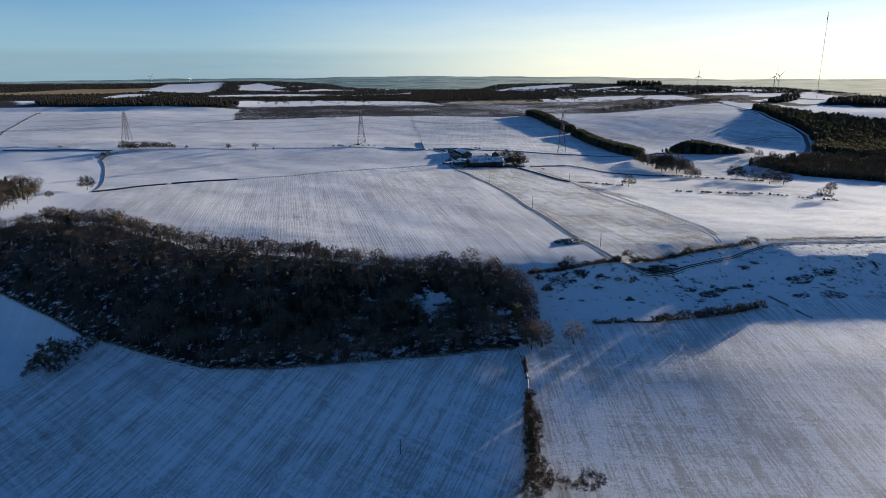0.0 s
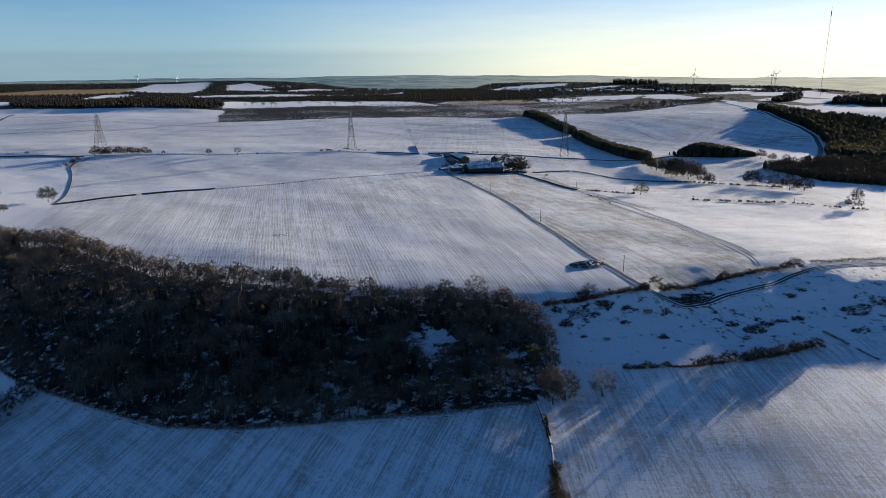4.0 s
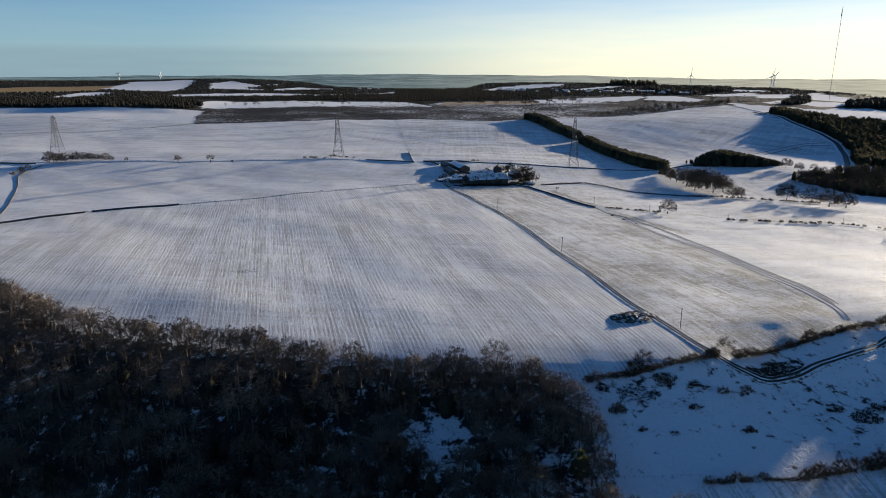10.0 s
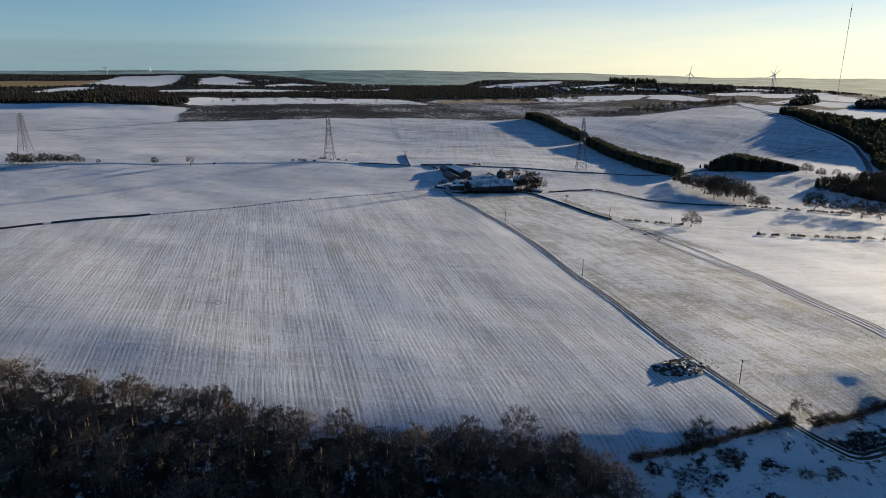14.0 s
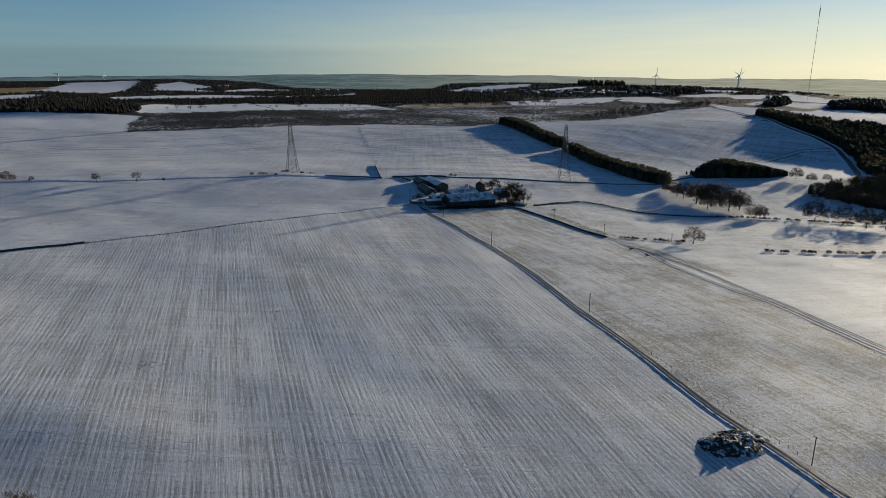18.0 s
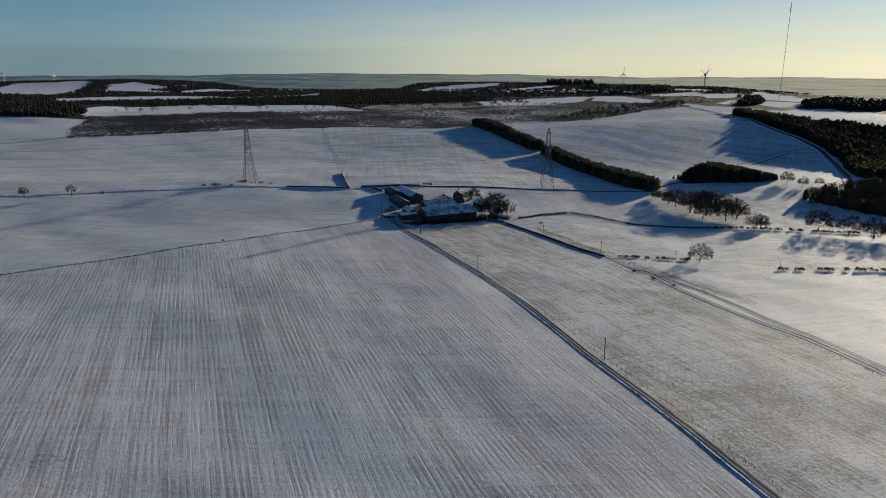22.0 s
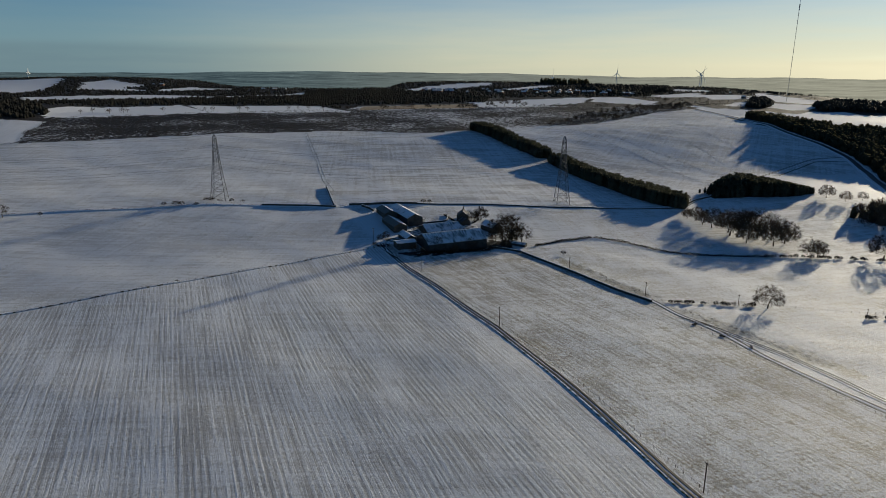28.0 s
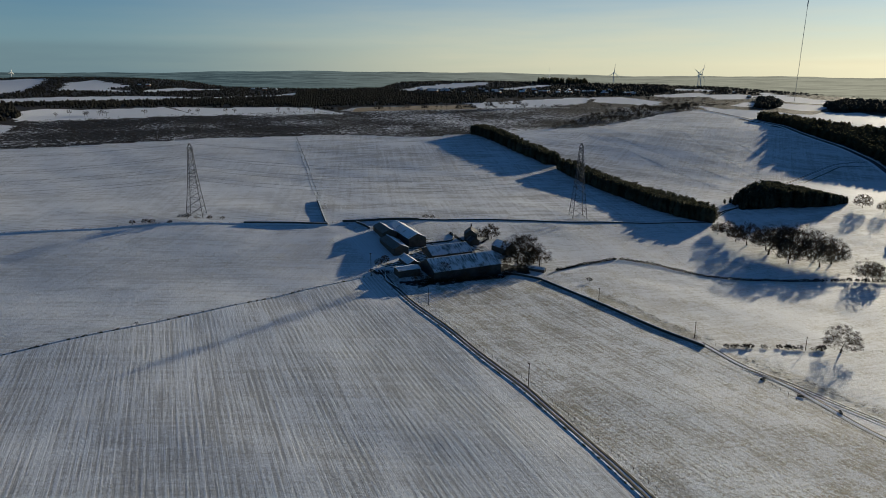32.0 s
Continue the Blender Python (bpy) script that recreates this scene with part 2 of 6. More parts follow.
def dusted_material(name, lo, hi, scale, amount, rough=0.8, bump=0.05):
    """A surface with snow lying on what faces up, broken by grain."""
    m, n, l, b = nodes_of(name, rough)
    p = place_vec(n)
    g = noise_node(n, l, p, scale, 5)
    up = n.new("ShaderNodeSeparateXYZ")
    l.new(n.new("ShaderNodeNewGeometry").outputs["Normal"], up.inputs[0])
    lying = calc(n, l, "MULTIPLY", span(n, l, calc(n, l, "ABSOLUTE", up.outputs["Z"]), 0.35, 0.8), span(n, l, g, 0.62 - amount * 0.4, 0.74 - amount * 0.4))
    l.new(blend(n, l, lying, blend(n, l, noise_node(n, l, p, scale * 3, 3), lo, hi), SNOW), b.inputs["Base Color"])
    relief(n, l, b, g, 0.6, bump)
    return m


def roof_material(name, sheet, snow_amount):
    """Profiled sheets, worn in strips, half under snow that slid and thawed in stripes down the slope."""
    m, n, l, b = nodes_of(name, 0.55)
    p = n.new("ShaderNodeTexCoord").outputs["Object"]
    s = n.new("ShaderNodeMapping"); s.inputs["Scale"].default_value = (1.0, 0.12, 0.12); l.new(p, s.inputs["Vector"])
    down = noise_node(n, l, s.outputs[0], 1.1, 4, 0.6)
    cloudy = noise_node(n, l, p, 0.18, 4)
    ridges = n.new("ShaderNodeTexWave"); ridges.inputs["Scale"].default_value = 2.2; l.new(p, ridges.inputs["Vector"])
    f = calc(n, l, "ADD", calc(n, l, "MULTIPLY", down, 0.5), calc(n, l, "MULTIPLY", cloudy, 0.5))
    lying = span(n, l, f, 0.68 - 0.4 * snow_amount, 0.84 - 0.4 * snow_amount)
    l.new(blend(n, l, lying, blend(n, l, down, sheet, tuple(c * 1.5 for c in sheet)), SNOW), b.inputs["Base Color"])
    relief(n, l, b, calc(n, l, "MULTIPLY", ridges.outputs["Fac"], calc(n, l, "SUBTRACT", 1.1, lying)), 0.4, 0.05)
    return m


def stone_material(name, lo, hi, course=0.28):
    """Coursed rubble."""
    m, n, l, b = nodes_of(name, 0.85)
    p = n.new("ShaderNodeTexCoord").outputs["Object"]
    v = n.new("ShaderNodeTexVoronoi"); v.inputs["Scale"].default_value = 1 / course; l.new(p, v.inputs["Vector"])
    grey = n.new("ShaderNodeRGBToBW"); l.new(v.outputs["Color"], grey.inputs[0])
    l.new(blend(n, l, calc(n, l, "ADD", calc(n, l, "MULTIPLY", grey.outputs[0], 0.6), calc(n, l, "MULTIPLY", noise_node(n, l, p, 0.5), 0.4)), lo, hi), b.inputs["Base Color"])
    relief(n, l, b, v.outputs["Distance"], 0.8, 0.04)
    return m


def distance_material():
    """Plain glowing backdrop of far country: winter haze, brighter sunward, painted into the colour."""
    m, n, l, b = nodes_of("painted_far_haze", 1.0)
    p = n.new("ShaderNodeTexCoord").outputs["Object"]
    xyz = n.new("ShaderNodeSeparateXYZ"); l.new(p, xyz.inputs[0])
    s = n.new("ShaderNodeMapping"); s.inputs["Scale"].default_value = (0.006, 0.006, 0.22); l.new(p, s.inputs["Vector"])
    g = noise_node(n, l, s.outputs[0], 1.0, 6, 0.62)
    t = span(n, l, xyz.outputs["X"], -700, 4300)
    # haze tint, slate blue to sunlit cream, put into the emission colour
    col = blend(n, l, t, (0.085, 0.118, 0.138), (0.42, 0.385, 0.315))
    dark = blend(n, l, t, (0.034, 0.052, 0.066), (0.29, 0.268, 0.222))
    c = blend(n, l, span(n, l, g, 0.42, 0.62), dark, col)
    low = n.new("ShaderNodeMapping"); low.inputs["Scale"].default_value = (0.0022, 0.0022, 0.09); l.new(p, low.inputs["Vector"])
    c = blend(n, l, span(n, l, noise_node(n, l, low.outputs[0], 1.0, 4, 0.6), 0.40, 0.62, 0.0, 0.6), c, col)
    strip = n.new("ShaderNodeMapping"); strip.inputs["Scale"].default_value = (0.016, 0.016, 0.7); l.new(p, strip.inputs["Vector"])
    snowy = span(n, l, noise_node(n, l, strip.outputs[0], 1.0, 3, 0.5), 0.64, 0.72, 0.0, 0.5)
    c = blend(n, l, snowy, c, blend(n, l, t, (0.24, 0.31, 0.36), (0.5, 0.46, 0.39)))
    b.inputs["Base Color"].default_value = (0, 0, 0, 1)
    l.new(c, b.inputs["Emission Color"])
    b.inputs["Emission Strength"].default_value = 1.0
    return m


M_GROUND = ground_material()
M_SNOW = plain_material("settled_snow", (0.72, 0.74, 0.79), (0.82, 0.84, 0.88), 0.6, 0.9, 0.03)
M_RUT = plain_material("wet_ruts", (0.035, 0.03, 0.024), (0.095, 0.08, 0.06), 0.25, 0.6, 0.04)
M_VERGE = dusted_material("grass_verge", (0.07, 0.06, 0.03), (0.16, 0.14, 0.07), 0.55, 0.55)
M_TARMAC = plain_material("wet_asphalt", (0.04, 0.042, 0.045), (0.09, 0.09, 0.092), 0.2, 0.55)
M_DRYSTONE = stone_material("dry_stone", (0.035, 0.032, 0.028), (0.13, 0.115, 0.095))
M_STONE = stone_material("farm_stone", (0.05, 0.043, 0.035), (0.145, 0.125, 0.1), 0.4)
M_BRICK = stone_material("old_brick", (0.13, 0.06, 0.04), (0.24, 0.12, 0.08), 0.25)
M_BOARD = plain_material("weathered_boards", (0.045, 0.042, 0.04), (0.10, 0.092, 0.085), 0.7, 0.8, 0.02)
M_SHEET = plain_material("grey_cladding", (0.04, 0.04, 0.038), (0.085, 0.083, 0.078), 0.5, 0.6, 0.01)
M_ROOF = roof_material("fibre_cement_roof", (0.15, 0.155, 0.16), 0.72)
M_ROOF_WHITE = roof_material("snowed_roof", (0.14, 0.14, 0.14), 0.95)
M_ROOF_BARE = roof_material("swept_roof", (0.11, 0.105, 0.10), 0.18)
M_SLATE = roof_material("slate_roof", (0.05, 0.052, 0.058), 0.35)
M_STEEL = plain_material("galvanised_steel", (0.07, 0.075, 0.08), (0.14, 0.145, 0.15), 0.8, 0.75, 0, 6, 0.0)
M_WIRE = plain_material("aluminium_wire", (0.10, 0.10, 0.11), (0.16, 0.16, 0.17), 0.5, 0.5)
M_WHITE = plain_material("white_paint", (0.74, 0.75, 0.76), (0.82, 0.82, 0.82), 0.3, 0.45)
M_MAST = plain_material("mast_paint", (0.28, 0.27, 0.27), (0.40, 0.38, 0.37), 0.2, 0.6)
M_POST = plain_material("tarred_post", (0.06, 0.048, 0.038), (0.13, 0.105, 0.08), 1.5, 0.85)
M_BARK = plain_material("bark", (0.055, 0.045, 0.036), (0.12, 0.10, 0.08), 1.2, 0.9, 0.02, 6, 0, 0.3)
M_TWIG = plain_material("bare_twigs", (0.05, 0.036, 0.024), (0.098, 0.071, 0.046), 0.35, 0.9, 0, 6, 0, 0.5)
M_WOODTWIG = plain_material("woodland_twigs", (0.082, 0.065, 0.052), (0.155, 0.124, 0.098), 0.05, 0.9, 0, 9, 0, 0.5)
M_TWIG_RED = plain_material("reddish_twigs", (0.06, 0.042, 0.028), (0.125, 0.085, 0.052), 0.3, 0.9, 0, 6, 0, 0.5)
M_NEEDLE = plain_material("conifer_needles", (0.045, 0.047, 0.03), (0.095, 0.093, 0.058), 0.5, 0.85, 0, 6, 0, 0.4, 0.4)
M_FIR = plain_material("dark_plantation", (0.075, 0.072, 0.042), (0.14, 0.125, 0.074), 0.12, 0.85, 0, 9, 0, 0, 0.7)
M_IVY = plain_material("evergreen_leaves", (0.035, 0.05, 0.016), (0.09, 0.11, 0.036), 0.6, 0.6, 0, 8, 0, 0, 0.3)
M_HEDGE = plain_material("hedge_twigs", (0.014, 0.012, 0.009), (0.036, 0.029, 0.02), 0.4, 0.9)
M_HEATHER = dusted_material("heather_clumps", (0.032, 0.025, 0.019), (0.078, 0.06, 0.044), 0.8, 0.22)
M_FARWOOD = plain_material("far_woodland", (0.022, 0.021, 0.017), (0.045, 0.041, 0.031), 0.03, 0.95, 0, 9, 0, 0, 0.15)
M_RUBBLE = dusted_material("rubble_and_brush", (0.03, 0.026, 0.02), (0.10, 0.085, 0.062), 0.7, 0.34, 0.9, 0.15)
M_GLASS = plain_material("window_glass", (0.015, 0.018, 0.022), (0.03, 0.035, 0.04), 0.5, 0.12)
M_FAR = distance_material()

# ---- helpers for meshes ----
def mesh_from(name, verts, faces, mat):
    me = bpy.data.meshes.new(name)
    me.from_pydata([tuple(v) for v in verts], [], [tuple(f) for f in faces])
    me.materials.append(mat)
    me.update()
    return me


def thing(name, at=(0, 0, 0), turn=0.0, label="", category="", group="", kind=""):
    ob = new(name)
    ob.matrix_world = pose(*at, 0, 0, turn)
    return tagged(ob, label, category, group, kind)


def part(name, bm, mat, parent, label=""):
    """Link a bmesh, or a (verts, faces) pair, as one mesh under a thing; its points are in the thing's own space."""
    if isinstance(bm, tuple):
        me = mesh_from(name, bm[0], bm[1], mat)
    else:
        me = bpy.data.meshes.new(name)
        bm.normal_update()
        bm.to_mesh(me)
        bm.free()
        me.materials.append(mat)
    ob = new(name, me)
    ob.parent = parent
    return tagged(ob, label)


def box(bm, x0, x1, y0, y1, z0, z1, m=None):
    vs = [bm.verts.new((x, y, z)) for z in (z0, z1) for x, y in ((x0, y0), (x1, y0), (x1, y1), (x0, y1))]
    if m is not None:
        for v in vs:
            v.co = m @ v.co
    for f in ((3, 2, 1, 0), (4, 5, 6, 7), (0, 1, 5, 4), (1, 2, 6, 5), (2, 3, 7, 6), (3, 0, 4, 7)):
        bm.faces.new([vs[i] for i in f])
    return vs


def beam(verts, faces, a, b, ra, rb, sides=4):
    """A tapered rod from a to b, added to lists."""
    a, b = Vector(a), Vector(b)
    d = (b - a)
    if d.length < 1e-6:
        return
    u = d.orthogonal().normalized()
    v = d.normalized().cross(u)
    k = len(verts)
    for c, r in ((a, ra), (b, rb)):
        for i in range(sides):
            t = 2 * math.pi * i / sides
            verts.append(c + u * (r * math.cos(t)) + v * (r * math.sin(t)))
    for i in range(sides):
        j = (i + 1) % sides
        faces.append((k + i, k + j, k + sides + j, k + sides + i))
    faces.append(tuple(k + sides + i for i in range(sides)))


def rod(verts, faces, points, radii, sides=4):
    """One continuous tapered rod through several points."""
    k0 = len(verts)
    d = (Vector(points[-1]) - Vector(points[0])).normalized()
    u = d.orthogonal().normalized()
    v = d.cross(u)
    for p, q in zip(points, radii):
        for i in range(sides):
            t = 2 * math.pi * i / sides
            verts.append(Vector(p) + u * (q * math.cos(t)) + v * (q * math.sin(t)))
    for a in range(len(points) - 1):
        for i in range(sides):
            j, k = (i + 1) % sides, k0 + a * sides
            faces.append((k + i, k + j, k + sides + j, k + sides + i))
    faces.append(tuple(k0 + (len(points) - 1) * sides + i for i in range(sides)))


# ---- the land ----
def smooth_table(y, ys, zs):
    """A C1 curve through knots (monotone cubic)."""
    ys, zs = np.asarray(ys, float), np.asarray(zs, float)
    d = np.diff(zs) / np.diff(ys)
    m = np.r_[d[0], np.where(d[:-1] * d[1:] > 0, 2 * d[:-1] * d[1:] / np.where(d[:-1] + d[1:] == 0, 1, d[:-1] + d[1:]), 0), d[-1]]
    y = np.clip(y, ys[0], ys[-1])
    i = np.clip(np.searchsorted(ys, y, side="right") - 1, 0, len(ys) - 2)
    h = ys[i + 1] - ys[i]
    u = (y - ys[i]) / h
    return (zs[i] * (1 + 2 * u) * (1 - u) ** 2 + m[i] * h * u * (1 - u) ** 2 + zs[i + 1] * u * u * (3 - 2 * u) + m[i + 1] * h * u * u * (u - 1))


def ease(v, a, b):
    u = np.clip((v - a) / (b - a), 0, 1)
    return u * u * (3 - 2 * u)


def bump(x, y, cx, cy, rx, ry, h):
    return h * np.exp(-(((x - cx) / rx) ** 2 + ((y - cy) / ry) ** 2))


CRESTS = (-600, -270, -120, -40, 60, 140, 220, 600), (470, 430, 385, 370, 362, 361, 367, 384)


def height(x, y):
    """The lie of the land: a plateau of fields, a bank that falls to a valley, moor and hills behind."""
    x, y = np.asarray(x, float), np.asarray(y, float)
    s = y - smooth_table(x, *CRESTS)
    z = smooth_table(s, (-420, -240, -170, -130, -105, -82, -62, -42, -22, -8, 10, 40), (-60, -49, -42.5, -36.8, -32.6, -29.1, -25.8, -21.0, -14.8, -9.3, -6.9, -6))
    z = z + 2.4 * ease(x, 40, 150) * ease(s, -330, -90) * (1 - ease(s, -80, -15))
    z = z + 1.5 * ease(y, 400, 520) - 2.0 * ease(y, 560, 740) + 8.5 * ease(y, 740, 900) + 14 * ease(y, 930, 1260) + 6 * ease(y, 1250, 1500)
    z = z - 0.022 * np.clip(x, -500, 60) * ease(y, 420, 900) - 14 * ease(-x, -40, 140) * ease(-s, 20, 90)
    z = z - (0.06 * (np.clip(x, 60, 320) - 60) + 0.02 * (np.clip(x, 320, 900) - 320)) * ease(y, 380, 560) * (1 - 1.1 * ease(y, 950, 1260))
    z = z - 2.5 * ease(-x, 60, 200) * ease(y, 480, 640) * (1 - ease(y, 660, 820))
    z = z + 14 * ease(y, 1400, 3200) + 4 * ease(y, 3000, 4400)
    brow = smooth_table(x, (-2500, -760, -400, -160, 220, 380, 900, 1250), (3000, 2880, 2760, 2400, 2400, 2700, 2640, 2300))
    z = z + bump(x, y, -700, 2700, 330, 210, 14) + bump(x, y, 520, 2640, 330, 160, 9) + bump(x, y, -1500, 2700, 500, 300, 8)
    z = z - 120 * ease(y - brow, 0, 900) - 90 * ease(x - 0.08 * (y - 1500), 1190, 1800) * ease(y, 1150, 1500)
    z = z + bump(x, y, 160, 425, 28, 40, -1.3)
    rag = s + 1.2 * np.sin(x * 0.12) + 0.8 * np.sin(x * 0.31 + 1.0)
    z = z - (0.65 * (1 - ease(rag, 15, 25)) + 2.4 * (1 - ease(rag, -6, 24))) * ease(s, -64, -6) * ease(x, 106, 150) * (1 - ease(x, 195, 235))
    z = z + 1.6 * ease(-s, 70, 115) * ease(x, -50, 45)
    z = z + bump(x, y, 150, 1078, 72, 115, 3.6) + bump(x, y, 12, 782, 26, 34, 0.9)
    z = z + 2.6 * ease(s, 2, 55) * (1 - ease(s, 60, 170)) * ease(-x, 30, 110) * (1 - ease(-x, 200, 300))
    z = z + 5 * ease(y, 1285, 1345) * (1 - ease(y, 1450, 1750)) * ease(-x, 330, 420)
    return z


def swell(x, y):
    """Soft unevenness of old ploughland."""
    a = np.sin(x * 0.085 + 0.9 * np.sin(y * 0.043)) * np.sin(y * 0.071 + 0.6 * np.sin(x * 0.031))
    b = np.sin(x * 0.19 + y * 0.11) * np.sin(y * 0.16 - x * 0.05 + 1.0)
    c = np.sin(x * 0.033 - y * 0.021) * np.sin(y * 0.027 + 0.5)
    return (0.34 * a + 0.06 * b + 0.6 * c) * (1 - ease(y, 1500, 2200)) * (0.35 + 0.65 * ease(y, 330, 420))


def lie(x, y):
    """Height of the ground with its hummocks on the rough bank and soft unevenness everywhere."""
    s = y - smooth_table(x, *CRESTS)
    bank = ease(s, -56, -44) * (1 - ease(s, -12, 2)) * ease(x, 48, 70)
    lumps = np.sin(x * 0.31 + 1.3 * np.sin(y * 0.21)) * np.sin(y * 0.37 + np.sin(x * 0.17)) + 0.6 * np.sin(x * 0.83 + y * 0.4) * np.sin(y * 0.9 - x * 0.2)
    return height(x, y) + bank * 0.15 * lumps + swell(x, y)


def ground_z(x, y):
    return float(lie(x, y))


def clearing(x, y):
    """The snowy glade in the wood, with a ragged edge."""
    return ((x - 11) / 10) ** 2 + ((y - 321) / 12) ** 2 + 0.4 * np.sin(x * 0.7 + y * 0.3) + 0.3 * np.sin(y * 0.9 - x * 0.25) < 1


def inside(px, py, poly):
    """Which points lie in a polygon."""
    hit = np.zeros(np.shape(px), bool)
    for (x0, y0), (x1, y1) in zip(poly, poly[1:] + poly[:1]):
        if y0 != y1:
            cross = ((y0 > py) != (y1 > py)) & (px < (x1 - x0) * (py - y0) / (y1 - y0) + x0)
            hit ^= cross
    return hit


LANE = [(41, 762), (45, 738), (51, 707), (64, 657), (75, 616), (86, 556), (97, 480), (108, 405), (113, 384), (118, 366), (127, 351), (137, 344), (151, 347), (164, 353), (193, 363), (206, 370), (225, 377), (250, 380), (420, 390)]
TRACK = [(161, 650), (162.5, 637), (163.5, 628), (167.5, 619), (171.5, 606), (172.5, 595), (173.5, 582), (176, 568), (182, 545), (190, 515), (196, 466), (198, 425), (197, 396), (195, 384)]
TRACK_SIDE = [(165, 625), (168, 620), (171.5, 613), (175.5, 604), (179.5, 593), (185, 581), (190, 560), (195, 520), (201, 470), (203, 430), (201, 400)]
WALL_MID = [(-288, 588), (-236, 626), (-176, 655), (-67, 701), (36, 755)]
HEDGE_N = [(-640, 842), (-500, 835), (-390, 830), (-300, 836), (-232, 838), (-175, 849), (-113, 853), (-71, 857), (-36, 854), (17, 849)]
CREST = [(69, 345), (87, 347), (103, 351), (123, 356)]
CREST_EAST = [(131, 356), (159, 364), (192, 376), (209, 380), (225, 384), (253, 387), (420, 396)]
WOOD = [(57, 281), (16, 276), (-31, 281), (-64, 285), (-102, 295), (-159, 323), (-180, 334), (-203, 350), (-245, 376), (-330, 392), (-345, 410), (-330, 430), (-300, 444), (-276, 462), (-262, 466), (-238, 452), (-206, 446), (-172, 419), (-139, 396), (-108, 385), (-80, 378), (-51, 368), (-27, 359), (-3, 355), (20, 352), (54, 348), (64, 330), (62, 305)]
MOOR = [(-352, 1395), (-330, 1240), (-305, 1146), (-140, 1203), (-95, 1226), (53, 1264), (130, 1215), (217, 1238), (330, 1262), (407, 1282), (572, 1412), (690, 1482), (700, 1530), (498, 1577), (66, 1604), (-150, 1500)]


CONIFER_WOOD = [(703, 1350), (673, 1262), (660, 1185), (664, 1104), (650, 1040), (602, 958), (578, 912), (620, 872), (1250, 800), (1250, 1000), (900, 1100), (800, 1152), (742, 1188), (712, 1240), (722, 1345)]
MIXED_WOOD = [(437, 826), (444, 802), (461, 774), (470, 752), (560, 690), (980, 640), (980, 820), (620, 868), (545, 872), (500, 850), (462, 842)]
BELT_UPPER = [(212, 1236), (226, 1165), (237, 1111), (249, 1066), (266, 1070), (254, 1120), (242, 1180), (230, 1250)]
BELT_LOWER = [(255, 1052), (266, 981), (275, 918), (284, 864), (300, 853), (312, 864), (298, 930), (285, 985), (271, 1056)]
COPSE = [(353, 892), (386, 895), (419, 896), (445, 897), (473, 906), (468, 922), (440, 936), (405, 942), (372, 926)]


def land_lines():
    """Grid lines: close where the camera passes, wide towards the horizon."""
    xs = [0.0]
    while xs[-1] < 9500:
        xs.append(xs[-1] + (2.6 if xs[-1] < 300 else 2.6 + (xs[-1] - 300) * 0.035))
    xs = sorted({-x for x in xs} | set(xs))
    ys = [170.0]
    while ys[-1] < 4860:
        ys.append(ys[-1] + (2.4 if ys[-1] < 780 else 2.4 + (ys[-1] - 780) * 0.022))
    back = [170.0]
    while back[-1] > -4500:
        back.append(back[-1] - 2.4 - (170 - back[-1]) * 0.09)
    return np.array(xs), np.array(sorted(back[1:]) + ys)


FAR_FIELDS = []   # snowy fields between the dark woods and scrub of the far country


def far_field(*corners):
    FAR_FIELDS.append(list(corners))


far_field((-938, 2609), (-850, 2628), (-737, 2653), (-633, 2170), (-637, 2038), (-713, 2088), (-899, 2242))
far_field((-571, 2217), (-638, 2517), (-593, 2610), (-444, 2413), (-479, 2272), (-376, 2150))
far_field((-379, 2238), (-327, 2368), (-198, 2322), (-363, 2153))
far_field((-510, 1718), (-560, 1864), (-345, 1998), (-201, 1957), (-51, 2090), (-9, 2213), (-8, 2099), (-255, 1900), (-445, 1763))
far_field((-392, 1455), (-387, 1556), (-227, 1656), (-145, 1487), (-360, 1391))
far_field((-217, 1657), (-41, 1682), (25, 1674), (73, 1547), (-145, 1487))
far_field((267, 2288), (367, 2476), (521, 2576), (632, 2618), (583, 2511), (414, 2344), (279, 2254))
far_field((541, 2257), (673, 2423), (781, 2510), (799, 2478), (707, 2357), (566, 2252))
far_field((329, 1749), (430, 1788), (629, 1883), (654, 1852), (539, 1658), (375, 1604), (321, 1617))
far_field((664, 1875), (747, 1881), (737, 1692), (668, 1587), (600, 1725))
far_field((1085, 2237), (1156, 2167), (1105, 2071), (1020, 2122))
far_field((839, 1913), (1048, 2049), (935, 1837), (827, 1862))
far_field((993, 1937), (1115, 1942), (1006, 1771), (893, 1745))
far_field((735, 1570), (751, 1463), (816, 1375), (806, 1348), (683, 1342), (660, 1373))
far_field((837, 1604), (920, 1648), (847, 1542), (804, 1533))
far_field((1044, 1815), (1218, 2016), (1082, 1613), (1025, 1561), (986, 1634))
far_field((935, 1601), (985, 1529), (903, 1435), (866, 1441), (856, 1484))
far_field((859, 1409), (911, 1380), (946, 1295), (1300, 1180), (870, 1216), (842, 1263), (813, 1357))
far_field((700, 1345), (808, 1355), (864, 1236), (1000, 1130), (900, 1110), (745, 1200), (690, 1262))
far_field((-797, 1735), (-850, 1984), (-792, 2037), (-744, 1895), (-749, 1751))
far_field((-931, 1615), (-874, 1650), (-796, 1432), (-803, 1396))
far_field((-1500, 1900), (-1150, 1820), (-1080, 1700), (-1500, 1720))


def in_far_fields(x, y):
    hit = np.zeros(np.shape(x), bool)
    for poly in FAR_FIELDS:
        hit |= inside(x, y, poly)
    return hit


